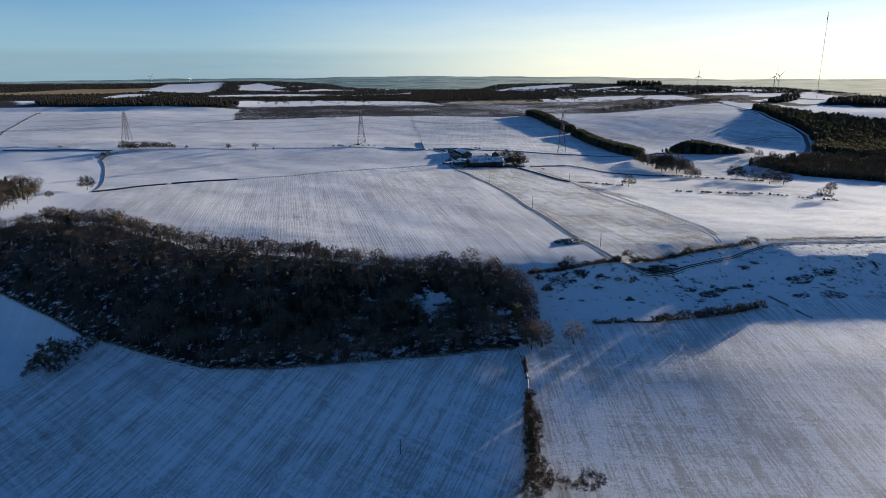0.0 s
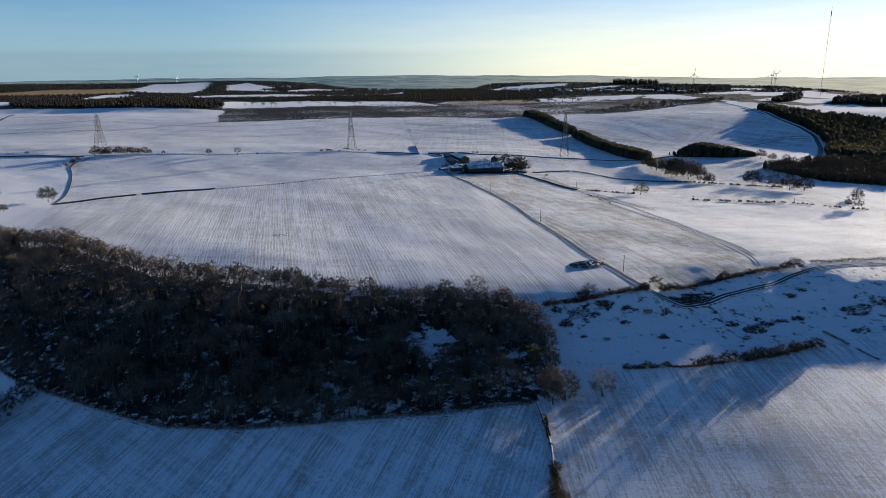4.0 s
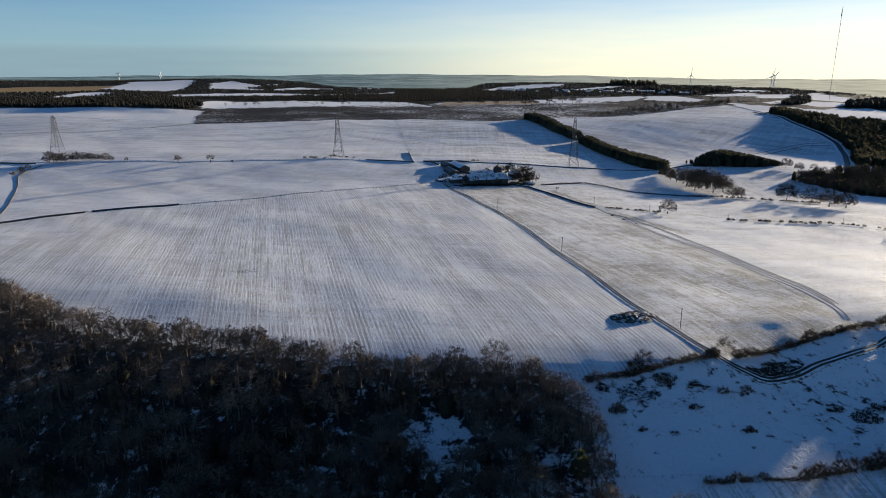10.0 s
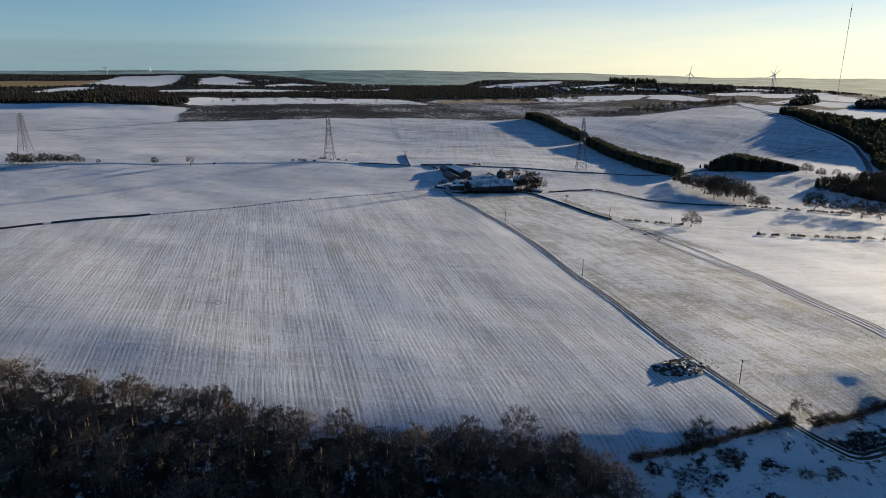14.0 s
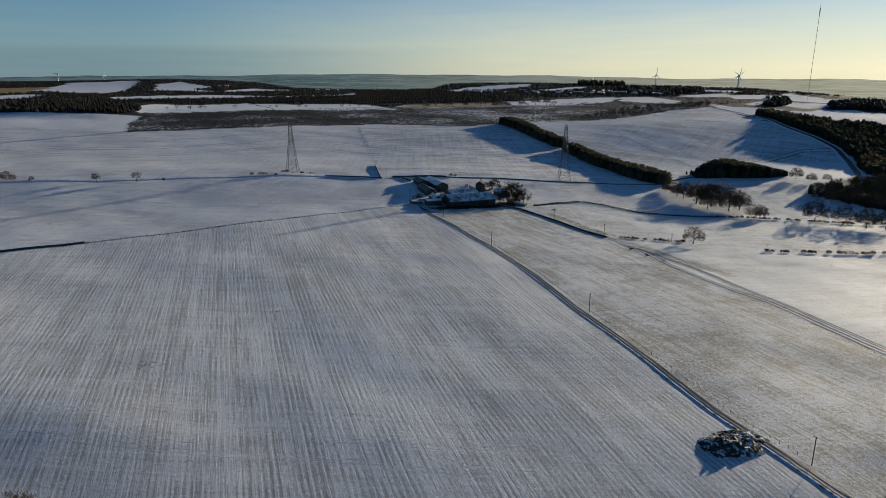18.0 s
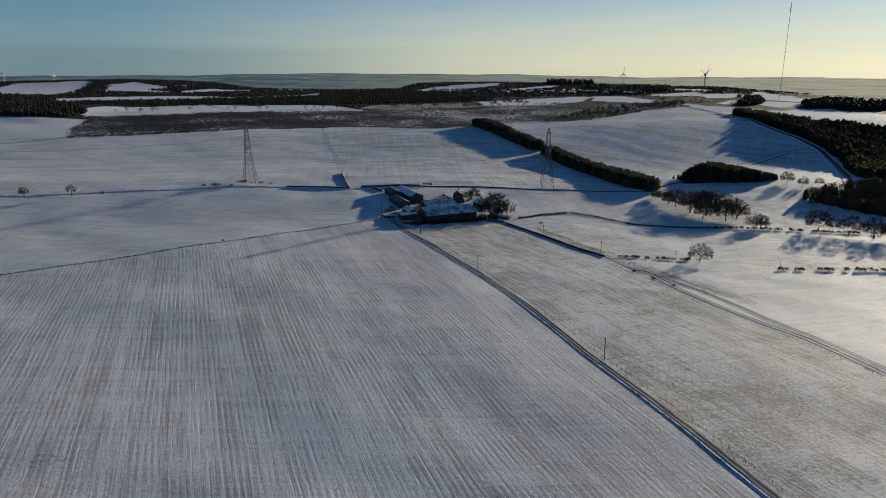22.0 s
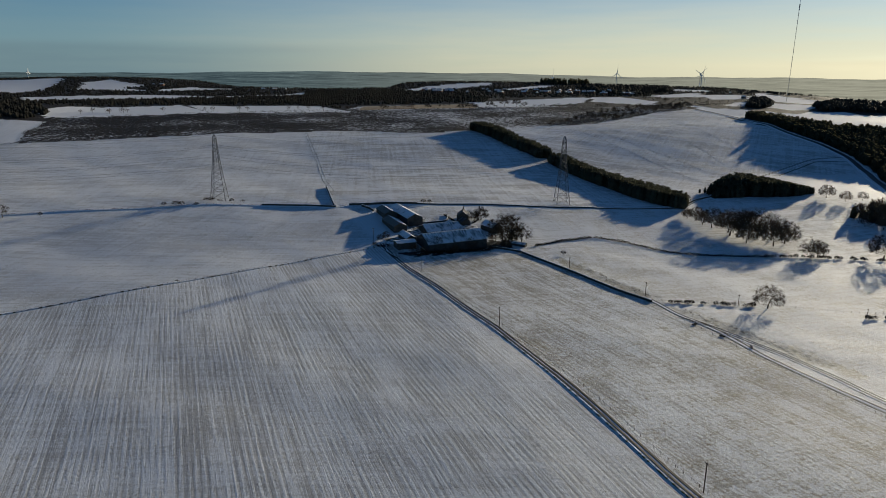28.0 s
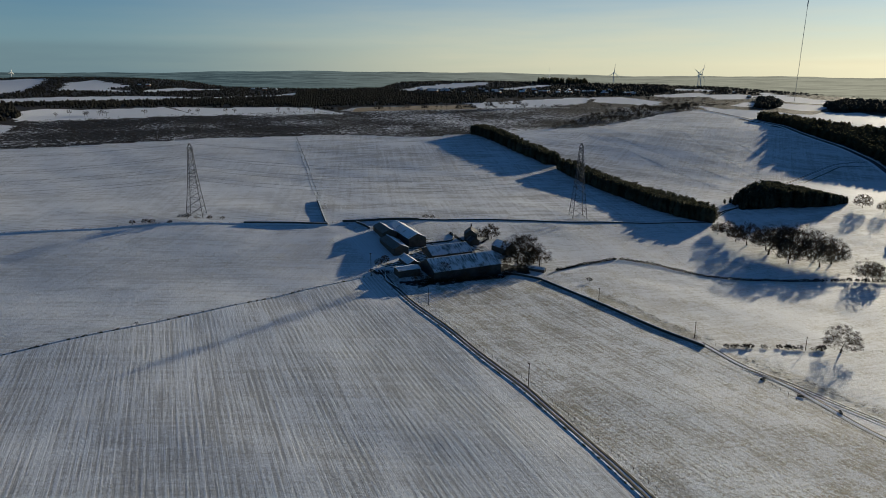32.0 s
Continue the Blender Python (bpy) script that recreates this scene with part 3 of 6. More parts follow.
def build_ground():
    xs, ys = land_lines()
    gx, gy = np.meshgrid(xs, ys)
    gz = lie(gx, gy)
    n, k = gx.shape
    verts = np.stack([gx, gy, gz], -1).reshape(-1, 3)
    i = np.arange(n * k).reshape(n, k)
    quads = np.stack([i[:-1, :-1], i[:-1, 1:], i[1:, 1:], i[1:, :-1]], -1).reshape(-1, 4)
    me = bpy.data.meshes.new("ground")
    me.vertices.add(len(verts)); me.vertices.foreach_set("co", verts.ravel())
    me.loops.add(quads.size); me.loops.foreach_set("vertex_index", quads.ravel().astype(np.int32))
    me.polygons.add(len(quads)); me.polygons.foreach_set("loop_start", np.arange(0, quads.size, 4, dtype=np.int32))
    me.polygons.foreach_set("use_smooth", np.ones(len(quads), bool))
    me.update(calc_edges=True)
    # what covers each stretch of land: grass, rows, heath, bare stubble, and the way of the rows
    x, y = verts[:, 0], verts[:, 1]
    grass, rows, heath, bare = np.full(len(x), 0.30), np.full(len(x), 0.25), np.zeros(len(x)), np.zeros(len(x))
    turn = np.full(len(x), 10.6)

    w = (y > 1480) | ((x > 640) & (y > 1180)) | ((x < -345) & (y > 1345))
    heath[w], rows[w] = 1.1, 0.0

    gap = np.ones(len(x))

    def cover(poly, g, r, h=0.0, angle=10.6, b=0.0, wide=1.0):
        w = inside(x, y, poly)
        grass[w], rows[w], heath[w], turn[w], bare[w], gap[w] = g, r, h, angle, b, wide

    cover(HEDGE_N[2:] + LANE[:11] + CREST[::-1] + [(52, 346)] + WOOD[15:26][::-1] + [(-288, 588), (-330, 707), (-362, 772)], 0.30, 0.85)
    cover([(-362, 812)] + HEDGE_N[2:] + [(41, 762)] + WALL_MID[::-1] + [(-300, 628), (-330, 707)], 0.42, 0.5, 0, 80, 0, 1.8)
    cover([(-640, 842), (-390, 830), (-362, 775), (-330, 707), (-290, 590), (-300, 520), (-640, 560)], 0.12, 0.1)
    cover(LANE[:11] + CREST_EAST[:4] + TRACK[::-1] + [(125, 742)], 0.74, 0.85, 0, 16, 0, 1.8)
    cover(TRACK[::-1] + [(164, 643), (232, 625), (349, 613), (420, 585), (420, 396), (253, 387)], 0.50, 0.42, 0, -80, 0, 1.8)
    cover([(164, 643), (232, 625), (349, 613), (420, 585), (420, 705), (333, 727), (241, 739), (185, 775), (127, 742)], 0.62, 0.45, 0, -80, 0, 1.8)
    cover([(-690, 1265), (-607, 994), (-500, 838)] + HEDGE_N[2:] + [(12, 913), (7, 1046), (-4, 1236), (-140, 1200), (-305, 1144)], 0.36, 0.6, 0, -84, 0, 2.0)
    cover([(17, 849), (12, 913), (7, 1046), (-4, 1236), (53, 1268), (142, 1194), (217, 1242), (262, 1060), (300, 856)], 0.38, 0.8, 0, -84, 0, 2.0)
    cover([(310, 862), (262, 1060), (225, 1250), (330, 1262), (407, 1282), (572, 1416), (690, 1485), (640, 1192), (650, 1064), (617, 997), (483, 993), (369, 906)], 0.38, 0.8, 0, 62, 0, 2.2)
    cover([(125, 742), (185, 776), (241, 740), (420, 705), (560, 860), (470, 905), (356, 896), (300, 852), (17, 849)], 0.58, 0.45, 0, -80, 0, 2.0)
    cover([(52, 279), (93, 298), (135, 299), (182, 309), (230, 322), (420, 330), (420, 60), (40, 60)], 0.52, 0.72, 0, 0, 0, 2.0)
    cover([(52, 279), (16, 275), (-31, 280), (-102, 293), (-159, 322), (-190, 296), (-300, 200), (-200, 60), (46, 60)], 0.48, 0.95, 0, -23, 0, 1.2)
    cover([(60, 342)] + CREST + CREST_EAST + [(420, 330), (230, 322), (182, 309), (135, 299), (93, 298), (52, 281)], 0.46, 0.0, 0.34)
    cover([(130, 350), (160, 357), (152, 347), (137, 344)], 0.5, 0.0, 0.8)
    cover([(64, 341), (105, 349), (112, 338), (80, 328)], 0.5, 0.0, 0.5)
    cover([(193, 340), (235, 352), (260, 335), (215, 322)], 0.5, 0.0, 0.52)
    cover([(145, 732), (156, 696), (165, 669), (165, 656), (159, 649), (149, 683), (140, 712)], 0.95, 0.3, 0, -70)
    cover([(166, 639), (178, 631), (187, 601), (196, 590), (205, 560), (196, 558), (186, 582), (176, 605), (166, 628)], 0.85, 0.5, 0, 70)
    cover([(47, 744), (56, 733), (75, 736), (104, 749), (122, 750), (126, 766), (112, 768), (106, 757), (72, 753), (62, 746)], 0.7, 0.0, 0.85)
    # courtyard: dark cover stands in for mud and the shadow between sheds
    cover([(59, 777), (56, 800), (60, 835), (72, 835), (74, 801), (108, 806), (112, 790), (118, 772), (66, 764)], 0.8, 0.0, 0.62)
    cover(WOOD, 0.3, 0.0, 0.88)
    heath[inside(x, y, WOOD) & (x > -90) & (y < 318)] = 0.74
    heath[clearing(x, y) & (np.abs(x - 11) < 25) & (np.abs(y - 321) < 25)] = 0.5
    cover(MOOR, 0.4, 0.0, 0.87, 0)
    w = inside(x, y, MOOR)
    heath[w] += (0.07 * np.sin(x * 0.031 + y * 0.012) + 0.06 * np.sin(y * 0.052 - x * 0.017 + 1.3) + 0.05 * np.sin(x * 0.011 + 2.0) - 0.07 + 0.16 * np.clip((60 - x) / 250, 0, 1))[w]
    for wood in (CONIFER_WOOD, MIXED_WOOD, BELT_UPPER, BELT_LOWER, COPSE):
        cover(wood, 0.3, 0.0, 1.1)
    cover([(66, 1604), (498, 1577), (420, 1690), (100, 1690)], 0.5, 0.0, 0.62, 0)
    cover([(-1258, 2178), (-1179, 2360), (-883, 2416), (-853, 2086), (-1009, 2021), (-1500, 2040), (-1700, 2200)], 0.3, 0.0, 0.1, 0, 1.0)
    cover([(104, 1683), (332, 1708), (309, 1569), (85, 1573)], 0.3, 0.0, 0.45, 0, 0.6)
    for poly in FAR_FIELDS:
        cover(poly, 0.12, 0.1, 0.0, 0)
    a = np.radians(turn)
    store = {"across": (x * np.cos(a) + y * np.sin(a)) / gap, "along": -x * np.sin(a) + y * np.cos(a), "bare": bare, "spread": np.clip(gap, 1.0, 2.2)}
    for key, v in store.items():
        me.attributes.new(key, "FLOAT", "POINT").data.foreach_set("value", v.astype(np.float32))
    col = np.stack([grass, rows, heath, np.ones(len(x))], -1)
    me.attributes.new("cover", "FLOAT_COLOR", "POINT").data.foreach_set("color", col.astype(np.float32).ravel())
    me.materials.append(M_GROUND)
    ob = new("ground", me)
    return tagged(ob, "snow-covered farmland with stubble rows and grass showing through", "ground", kind="structure")


build_ground()


def backdrop():
    """Far hills at the edge of sight, their blue haze painted on."""
    vs, fs, n = [], [], 260
    for i in range(n + 1):
        a = radians(-80 + 160 * i / n)
        cx, cy = 5 + 4500 * math.sin(a), 200 + 4500 * math.cos(a)
        top = 53 - 24 * ease(math.sin(a), 0.05, 0.55) + 2.5 * math.sin(i * 0.21) + 2 * math.sin(i * 0.53 + 1) + 0.8 * math.sin(i * 1.7) + 4 * math.exp(-((i - 132) / 22) ** 2)
        vs += [(cx, cy + 18, -120), (cx, cy, top - 6), (cx, cy + 20, top)]
    for i in range(n):
        k = 3 * i
        fs += [(k, k + 3, k + 4, k + 1), (k + 1, k + 4, k + 5, k + 2)]
    tagged(new("backdrop", mesh_from("backdrop", vs, fs, M_FAR)), "distant hills and fields along the horizon with haze painted in", "backdrop", kind="structure")


backdrop()


def resample(line, step):
    pts = [Vector((*p, 0)) for p in line]
    out, left = [pts[0].copy()], step
    for a, b in zip(pts, pts[1:]):
        d, done = (b - a).length, 0.0
        while d - done >= left:
            done += left
            out.append(a + (b - a) * (done / d))
            left = step
        left -= d - done
    if (out[-1] - pts[-1]).length > 0.2:
        out.append(pts[-1].copy())
    # ease the corners
    for _ in range(2):
        out = [out[0]] + [(a + 2 * b + c) / 4 for a, b, c in zip(out, out[1:], out[2:])] + [out[-1]]
    return out


def sweep(line, profile, step=3.0, wobble=0.0, seed=1):
    """A strip laid along a line over the land: profile of (offset to the right, height above ground)."""
    rng = random.Random(seed)
    pts = resample(line, step)
    vs, fs, k = [], [], len(profile)
    for i, p in enumerate(pts):
        d = (pts[min(i + 1, len(pts) - 1)] - pts[max(i - 1, 0)]).normalized()
        r = Vector((d.y, -d.x, 0))
        for o, h in profile:
            q = p + r * (o + rng.uniform(-wobble, wobble))
            vs.append((q.x, q.y, ground_z(q.x, q.y) + h + rng.uniform(-wobble, wobble) * 0.4))
    for i in range(len(pts) - 1):
        for j in range(k - 1):
            a = i * k + j
            fs.append((a, a + k, a + k + 1, a + 1))
    return vs, fs


# ---- roads, tracks ----
def lane_object(name, line, label, columns, step=3.0, seed=3, kind="structure", category="road"):
    """columns: (name, material, profile, label) strips lying side by side."""
    root = thing(name, label=label, category=category, kind=kind)
    for i, (pn, mat, prof, lab) in enumerate(columns):
        part(pn, sweep(line, prof, step, 0.05, seed + i), mat, root, lab)
    return root


def rut(o, w=0.34, z=0.10):
    return [(o - w - 0.25, -0.2), (o - w, z), (o, z + 0.015), (o + w, z), (o + w + 0.25, -0.2)]


lane_object("farm_lane", LANE, "snowy farm lane on a low bank with two dark wheel ruts", [
    ("lane_bed", M_SNOW, [(-2.1, -0.3), (-1.5, 0.13), (1.5, 0.13), (2.6, -0.25)], ""),
    ("wheel_rut", M_RUT, rut(-0.85, 0.42, 0.23), "dark wet wheel rut"),
    ("wheel_rut", M_RUT, rut(0.8, 0.42, 0.23), "dark wet wheel rut"),
    ("verge", M_VERGE, [(1.5, 0.0), (1.8, 0.24), (2.2, 0.28), (2.7, -0.2)], "grassy verge dusted with snow"),
])
lane_object("field_track", TRACK, "rutted field track with thawed tyre lines", [
    ("track_bed", M_SNOW, [(-1.3, -0.2), (-1.0, 0.06), (0.3, 0.06), (0.6, -0.2)], ""),
    ("wheel_rut", M_RUT, rut(-1.7, 0.2), "dark tyre line"),
    ("wheel_rut", M_RUT, rut(0.9, 0.16), "dark tyre line"),
], seed=13)
lane_object("field_track", TRACK_SIDE, "second tyre track curving across snowy pasture", [
    ("wheel_rut", M_RUT, rut(-0.9, 0.2), "dark tyre line"),
    ("wheel_rut", M_RUT, rut(0.9, 0.2), "dark tyre line"),
    ("wheel_rut", M_VERGE, rut(3.0, 0.14), "thawed tyre line"),
], seed=17)
lane_object("road_past_wood", [(690, 1470), (672, 1290), (648, 1192), (652, 1110), (648, 1064), (617, 997), (575, 930), (530, 872)], "asphalt country road with snow at its edges", [
    ("carriageway", M_TARMAC, [(-3.4, -0.3), (-3.1, 0.45), (0, 0.5), (3.1, 0.45), (3.4, -0.3)], "wet dark asphalt"),
    ("verge", M_SNOW, [(-7.5, -0.3), (-6.5, 0.5), (-3.6, 0.5), (-3.1, -0.2)], ""),
    ("verge", M_SNOW, [(3.1, -0.2), (3.6, 0.5), (6.5, 0.5), (7.5, -0.3)], ""),
], 8.0, 23)
lane_object("farm_road", [(303, 858), (332, 884), (369, 908), (430, 960), (483, 995), (540, 1030), (592, 1058), (648, 1064)], "farm road with slushy wheel ruts", [
    ("track_bed", M_SNOW, [(-2.8, -0.25), (-2.4, 0.2), (2.4, 0.2), (2.8, -0.25)], ""),
    ("wheel_rut", M_RUT, rut(-0.9, 0.45, 0.26), "dark wet wheel rut"),
    ("wheel_rut", M_RUT, rut(0.9, 0.45, 0.26), "dark wet wheel rut"),
], 6.0, 33)
lane_object("field_edge_track", [(-4, 1236), (0, 1150), (7, 1046), (11, 960), (17, 887)], "straight rutted track between two snowy fields", [
    ("wheel_rut", M_VERGE, rut(-1.7, 0.3, 0.1), "dark wheel rut"), ("wheel_rut", M_VERGE, rut(1.2, 0.3, 0.1), "dark wheel rut"),
], 6.0, 37)
lane_object("field_bank", HEDGE_N, "low snowy bank along the upper field", [
    ("bank", M_SNOW, [(-2.6, -0.3), (-0.9, 0.5), (0.8, 0.5), (2.2, -0.3)], ""),
], 4.0, 39)
lane_object("field_edge", [(-176, 655), (-67, 701), (36, 755)], "low grassy strip between two ploughed fields", [
    ("grass_strip", M_VERGE, [(-0.9, -0.2), (-0.3, 0.32), (0.3, 0.32), (0.9, -0.2)], "rough grass dusted with snow"),
], 2.5, 40)
lane_object("bank_path", [(50, 277), (16, 273), (-31, 277), (-64, 281), (-80, 288), (-101, 290), (-112, 297), (-159, 319), (-175, 306), (-200, 292)], "trodden edge along the foot of the wood", [
    ("path_line", M_VERGE, rut(0, 0.14, 0.08), "dark bare line along the field edge"),
], 3.0, 43)


# ---- walls, hedges, fences ----
def field_wall(line, label, tall=1.25, thick=0.55, seed=5):
    root = thing("field_wall", label=label, category="wall")
    t = thick / 2
    part("wall_body", sweep(line, [(-t - 0.08, -0.4), (-t, tall * 0.9), (-t * 0.7, tall), (t * 0.7, tall), (t, tall * 0.9), (t + 0.08, -0.4)], 2.5, 0.05, seed), M_DRYSTONE, root, "dark dry stone")
    if tall < 0.6:
        return root
    part("snow_cap", sweep(line, [(-t * 0.9, tall - 0.02), (-t * 0.5, tall + 0.1), (t * 0.5, tall + 0.1), (t * 0.9, tall - 0.02)], 2.5, 0.03, seed + 1), M_SNOW, root, "thin cap of snow")
    return root


WALL_LABEL = "dark dry stone field wall capped with snow"
for k, (line, tall) in enumerate((
    ([(-288, 588), (-236, 626)], 1.3), ([(-232, 629), (-176, 655)], 1.3),
    ([(125, 740), (142, 695), (160, 645)], 1.15),
    ([(-36, 854), (17, 849)], 1.6), ([(27, 855), (78, 853)], 1.5),
    ([(16, 851), (14, 880), (12, 913)], 1.7), ([(36, 851), (41, 843), (43, 836)], 1.4),
    ([(-361, 815), (-364, 790), (-362, 772), (-345, 740), (-330, 707), (-312, 665), (-298, 628), (-288, 588)], 0.5),
    ([(-500, 816), (-440, 822), (-372, 826)], 1.3), ([(-640, 808), (-505, 815)], 1.3),
    ([(108, 752), (118, 747), (125, 741)], 1.2), ([(44, 764), (42, 745), (47, 732)], 1.0),
    ([(78, 853), (142, 854), (220, 854), (296, 852)], 0.8), ([(52, 278), (52.5, 262), (52, 250), (50, 236)], 0.7),
)):
    field_wall(line, WALL_LABEL, tall, 0.6, 50 + 3 * k)


def twig_cloud(rng, n, centre, radius, long, wide):
    """Thin crossing slivers round a centre, as lists of points and faces."""
    vs, fs = [], []
    for _ in range(n):
        d = Vector((rng.gauss(0, 1), rng.gauss(0, 1), rng.gauss(0.35, 1))).normalized()
        p = Vector(centre) + Vector((rng.gauss(0, 0.5) * radius[0], rng.gauss(0, 0.5) * radius[1], rng.uniform(-1, 1) * radius[2]))
        s = d.orthogonal().normalized() * wide * rng.uniform(0.6, 1.3)
        q = p + d * long * rng.uniform(0.6, 1.3)
        k = len(vs)
        vs += [p - s, p + s, q]
        fs.append((k, k + 1, k + 2))
    return vs, fs


def hedge(line, label, tall=1.3, wide=0.9, dense=26, gaps=0.0, seed=7, mat=None, name="hedge", tops=0.0, thick=1.5):
    """A bare winter hedge: slivers along a line, taller here and there, with gaps."""
    rng = random.Random(seed)
    root = thing(name, label=label, category="hedge")
    vs, fs = [], []
    for i, p in enumerate(resample(line, 1.1)):
        if gaps and math.sin(i * 0.9 + seed) + math.sin(i * 0.37) < gaps * 3 - 1.6:
            if vs:
                tagged(part("brush", (vs, fs), mat or M_HEDGE, root), kind="stuff")
                vs, fs = [], []
            continue
        up = tall * (0.55 + 0.2 * math.sin(i * 0.31 + seed) + 0.75 * rng.random()) * (1 + (tops if rng.random() < 0.14 else 0))
        z = ground_z(p.x, p.y)
        a, b = twig_cloud(rng, int(dense * 2.2), (p.x, p.y, z + up * 0.42), (wide, wide, up * 0.5), 0.6 * max(1, tall / 2.0), 0.06 * thick)
        k = len(vs)
        vs += a
        fs += [tuple(j + k for j in f) for f in b]
    if vs:
        tagged(part("brush", (vs, fs), mat or M_HEDGE, root), kind="stuff")
    return root


HEDGE_LABEL = "bare clipped winter hedge in the snow"
hedge([(139, 755), (162, 767), (185, 775)], HEDGE_LABEL, 1.5, 0.6, 46, 0.0, 71)
hedge([(188, 775), (206, 766), (225, 748), (241, 739), (275, 735), (290, 733)], "clipped winter hedge below the copse", 1.3, 0.6, 46, 0.0, 72)
hedge(CREST, "overgrown brown hedge along the crest of the bank", 1.8, 1.1, 80, 0.0, 75, M_TWIG_RED, tops=0.5, thick=1.05)
hedge(CREST_EAST[:4], "overgrown brown hedge along the crest of the bank", 1.7, 1.1, 80, 0.0, 76, M_TWIG_RED, tops=0.5, thick=1.05)
hedge(CREST_EAST[4:], "clipped field hedge beside the lane", 1.7, 0.8, 34, 0.0, 77)
hedge([(93, 298), (110, 298)], "dark bushy hedge on the shaded bank", 1.0, 0.8, 40, 0.2, 78, M_TWIG, tops=0.4, thick=1.1)
hedge([(113, 298), (124, 297), (135, 299), (148, 300)], "dark bushy hedge on the shaded bank", 1.1, 0.9, 45, 0.12, 79, M_TWIG, tops=0.5, thick=1.1)
hedge([(148, 300), (159, 302), (172, 306), (184, 310)], "tall dark bushy hedge on the shaded bank", 1.6, 1.1, 60, 0.0, 80, M_TWIG, tops=0.4, thick=1.1)
hedge([(50, 278.5), (16, 275), (-31, 280), (-64, 284), (-102, 294), (-159, 322), (-180, 333), (-203, 349), (-245, 375), (-300, 390)], "dark brush along the foot of the wood", 2.2, 1.5, 34, 0.0, 87, M_TWIG, tops=0.5)
hedge([(196, 322), (200, 312), (206, 298)], "low brushy field edge", 0.9, 0.8, 16, 0.1, 81)
hedge([(53, 267), (52.5, 262), (52, 252)], "dense dark hedge between the two lower fields", 1.7, 0.7, 46, 0.1, 82)
hedge([(50.5, 240), (49, 226), (47, 212), (44, 190)], "dense tall hedge between the two lower fields", 1.9, 1.2, 60, 0.1, 83, tops=0.5)
for k, line in enumerate(([(-690, 842), (-500, 836), (-390, 832)], [(-300, 836), (-232, 838), (-175, 849), (-113, 853), (-71, 857), (-36, 854)])):
    hedge(line, "low sparse hedge line along the upper field", 0.8, 0.6, 9, 0.3, 85 + k)
hedge([(-306, 1146), (-140, 1203), (-95, 1226), (53, 1264), (130, 1215), (217, 1238)], "dark scrubby edge of the moor", 1.8, 1.6, 20, 0.05, 90)
hedge([(330, 1262), (407, 1282), (572, 1412), (690, 1482)], "dark scrubby hedge at the top of the sloping field", 2.4, 1.8, 9, 0.05, 91)
hedge([(-690, 1262), (-607, 1000), (-560, 900)], "dark hedge beside the western lane", 2.0, 1.5, 8, 0.0, 92)
for k, line in enumerate(([(520, 1357), (476, 1140), (468, 1068), (457, 992)], [(380, 1195), (397, 1137), (414, 1072), (428, 996)], [(566, 1388), (536, 1230), (527, 1158), (520, 1080)], [(345, 1262), (362, 1180), (378, 1090), (390, 1000), (396, 950)])):
    lane_object("tramlines", line, "thin tramline across the drilled field", [("wheel_rut", M_VERGE, rut(0, 0.22, 0.07), "thin drilled line")], 6.0, 45 + k)
lane_object("gate_track", [(500, 995), (545, 1022), (592, 1050), (636, 1048)], "short dark track leading to the road", [("wheel_rut", M_RUT, rut(0, 0.6, 0.15), "dark rut")], 5.0, 47)
hedge([(-640, 1000), (-420, 1060), (-305, 1144)], "dark hedge between upper fields", 1.4, 1.2, 7, 0.0, 93)


def fence(line, label, gap=3.0, tall=1.15, seed=1):
    """Posts and two wires."""
    rng = random.Random(seed)
    root = thing("fence", label=label, category="fence")
    pts = resample(line, gap)
    vs, fs = [], []
    beam(vs, fs, (0, 0, -0.3), (0.03, 0.01, tall), 0.05, 0.045, 5)
    post = mesh_from("post", vs, fs, M_POST)
    for p in pts:
        o = new("post", post)
        o.parent = root
        o.matrix_world = pose(p.x, p.y, ground_z(p.x, p.y), rng.uniform(-5, 5), rng.uniform(-5, 5), rng.uniform(0, 90))
    for h in (0.95, 0.6):
        wv, wf = [], []
        for a, b in zip(pts, pts[1:]):
            beam(wv, wf, (a.x, a.y, ground_z(a.x, a.y) + h), (b.x, b.y, ground_z(b.x, b.y) + h), 0.012, 0.012, 3)
        part("wire", (wv, wf), M_WIRE, root)
    return root


FENCE_LABEL = "post and wire stock fence standing in snow"
fence([(47, 738), (54, 705), (67, 656), (78.5, 616), (89.5, 556), (100.5, 480), (111.5, 405), (117, 384)], FENCE_LABEL, 3.2, 1.15, 2)
fence([(160, 640), (161.5, 625), (165, 608), (167.5, 592), (172, 569), (181, 530), (189, 488), (193, 455), (191, 410)], FENCE_LABEL, 3.4, 1.2, 3)
fence([(78, 852), (142, 854), (220, 854), (296, 852)], FENCE_LABEL, 3.4, 1.2, 4)
fence([(36, 755), (-67, 701), (-176, 655)], FENCE_LABEL, 4.5, 1.0, 5)
fence([(54, 303), (93, 301)], FENCE_LABEL, 3.0, 1.1, 6)
fence([(166, 646), (212, 640.5), (240, 634), (300, 622), (352, 613)], FENCE_LABEL, 4.0, 1.1, 7)
fence([(8, 1046), (-4, 1234)], FENCE_LABEL, 6.0, 1.2, 8)


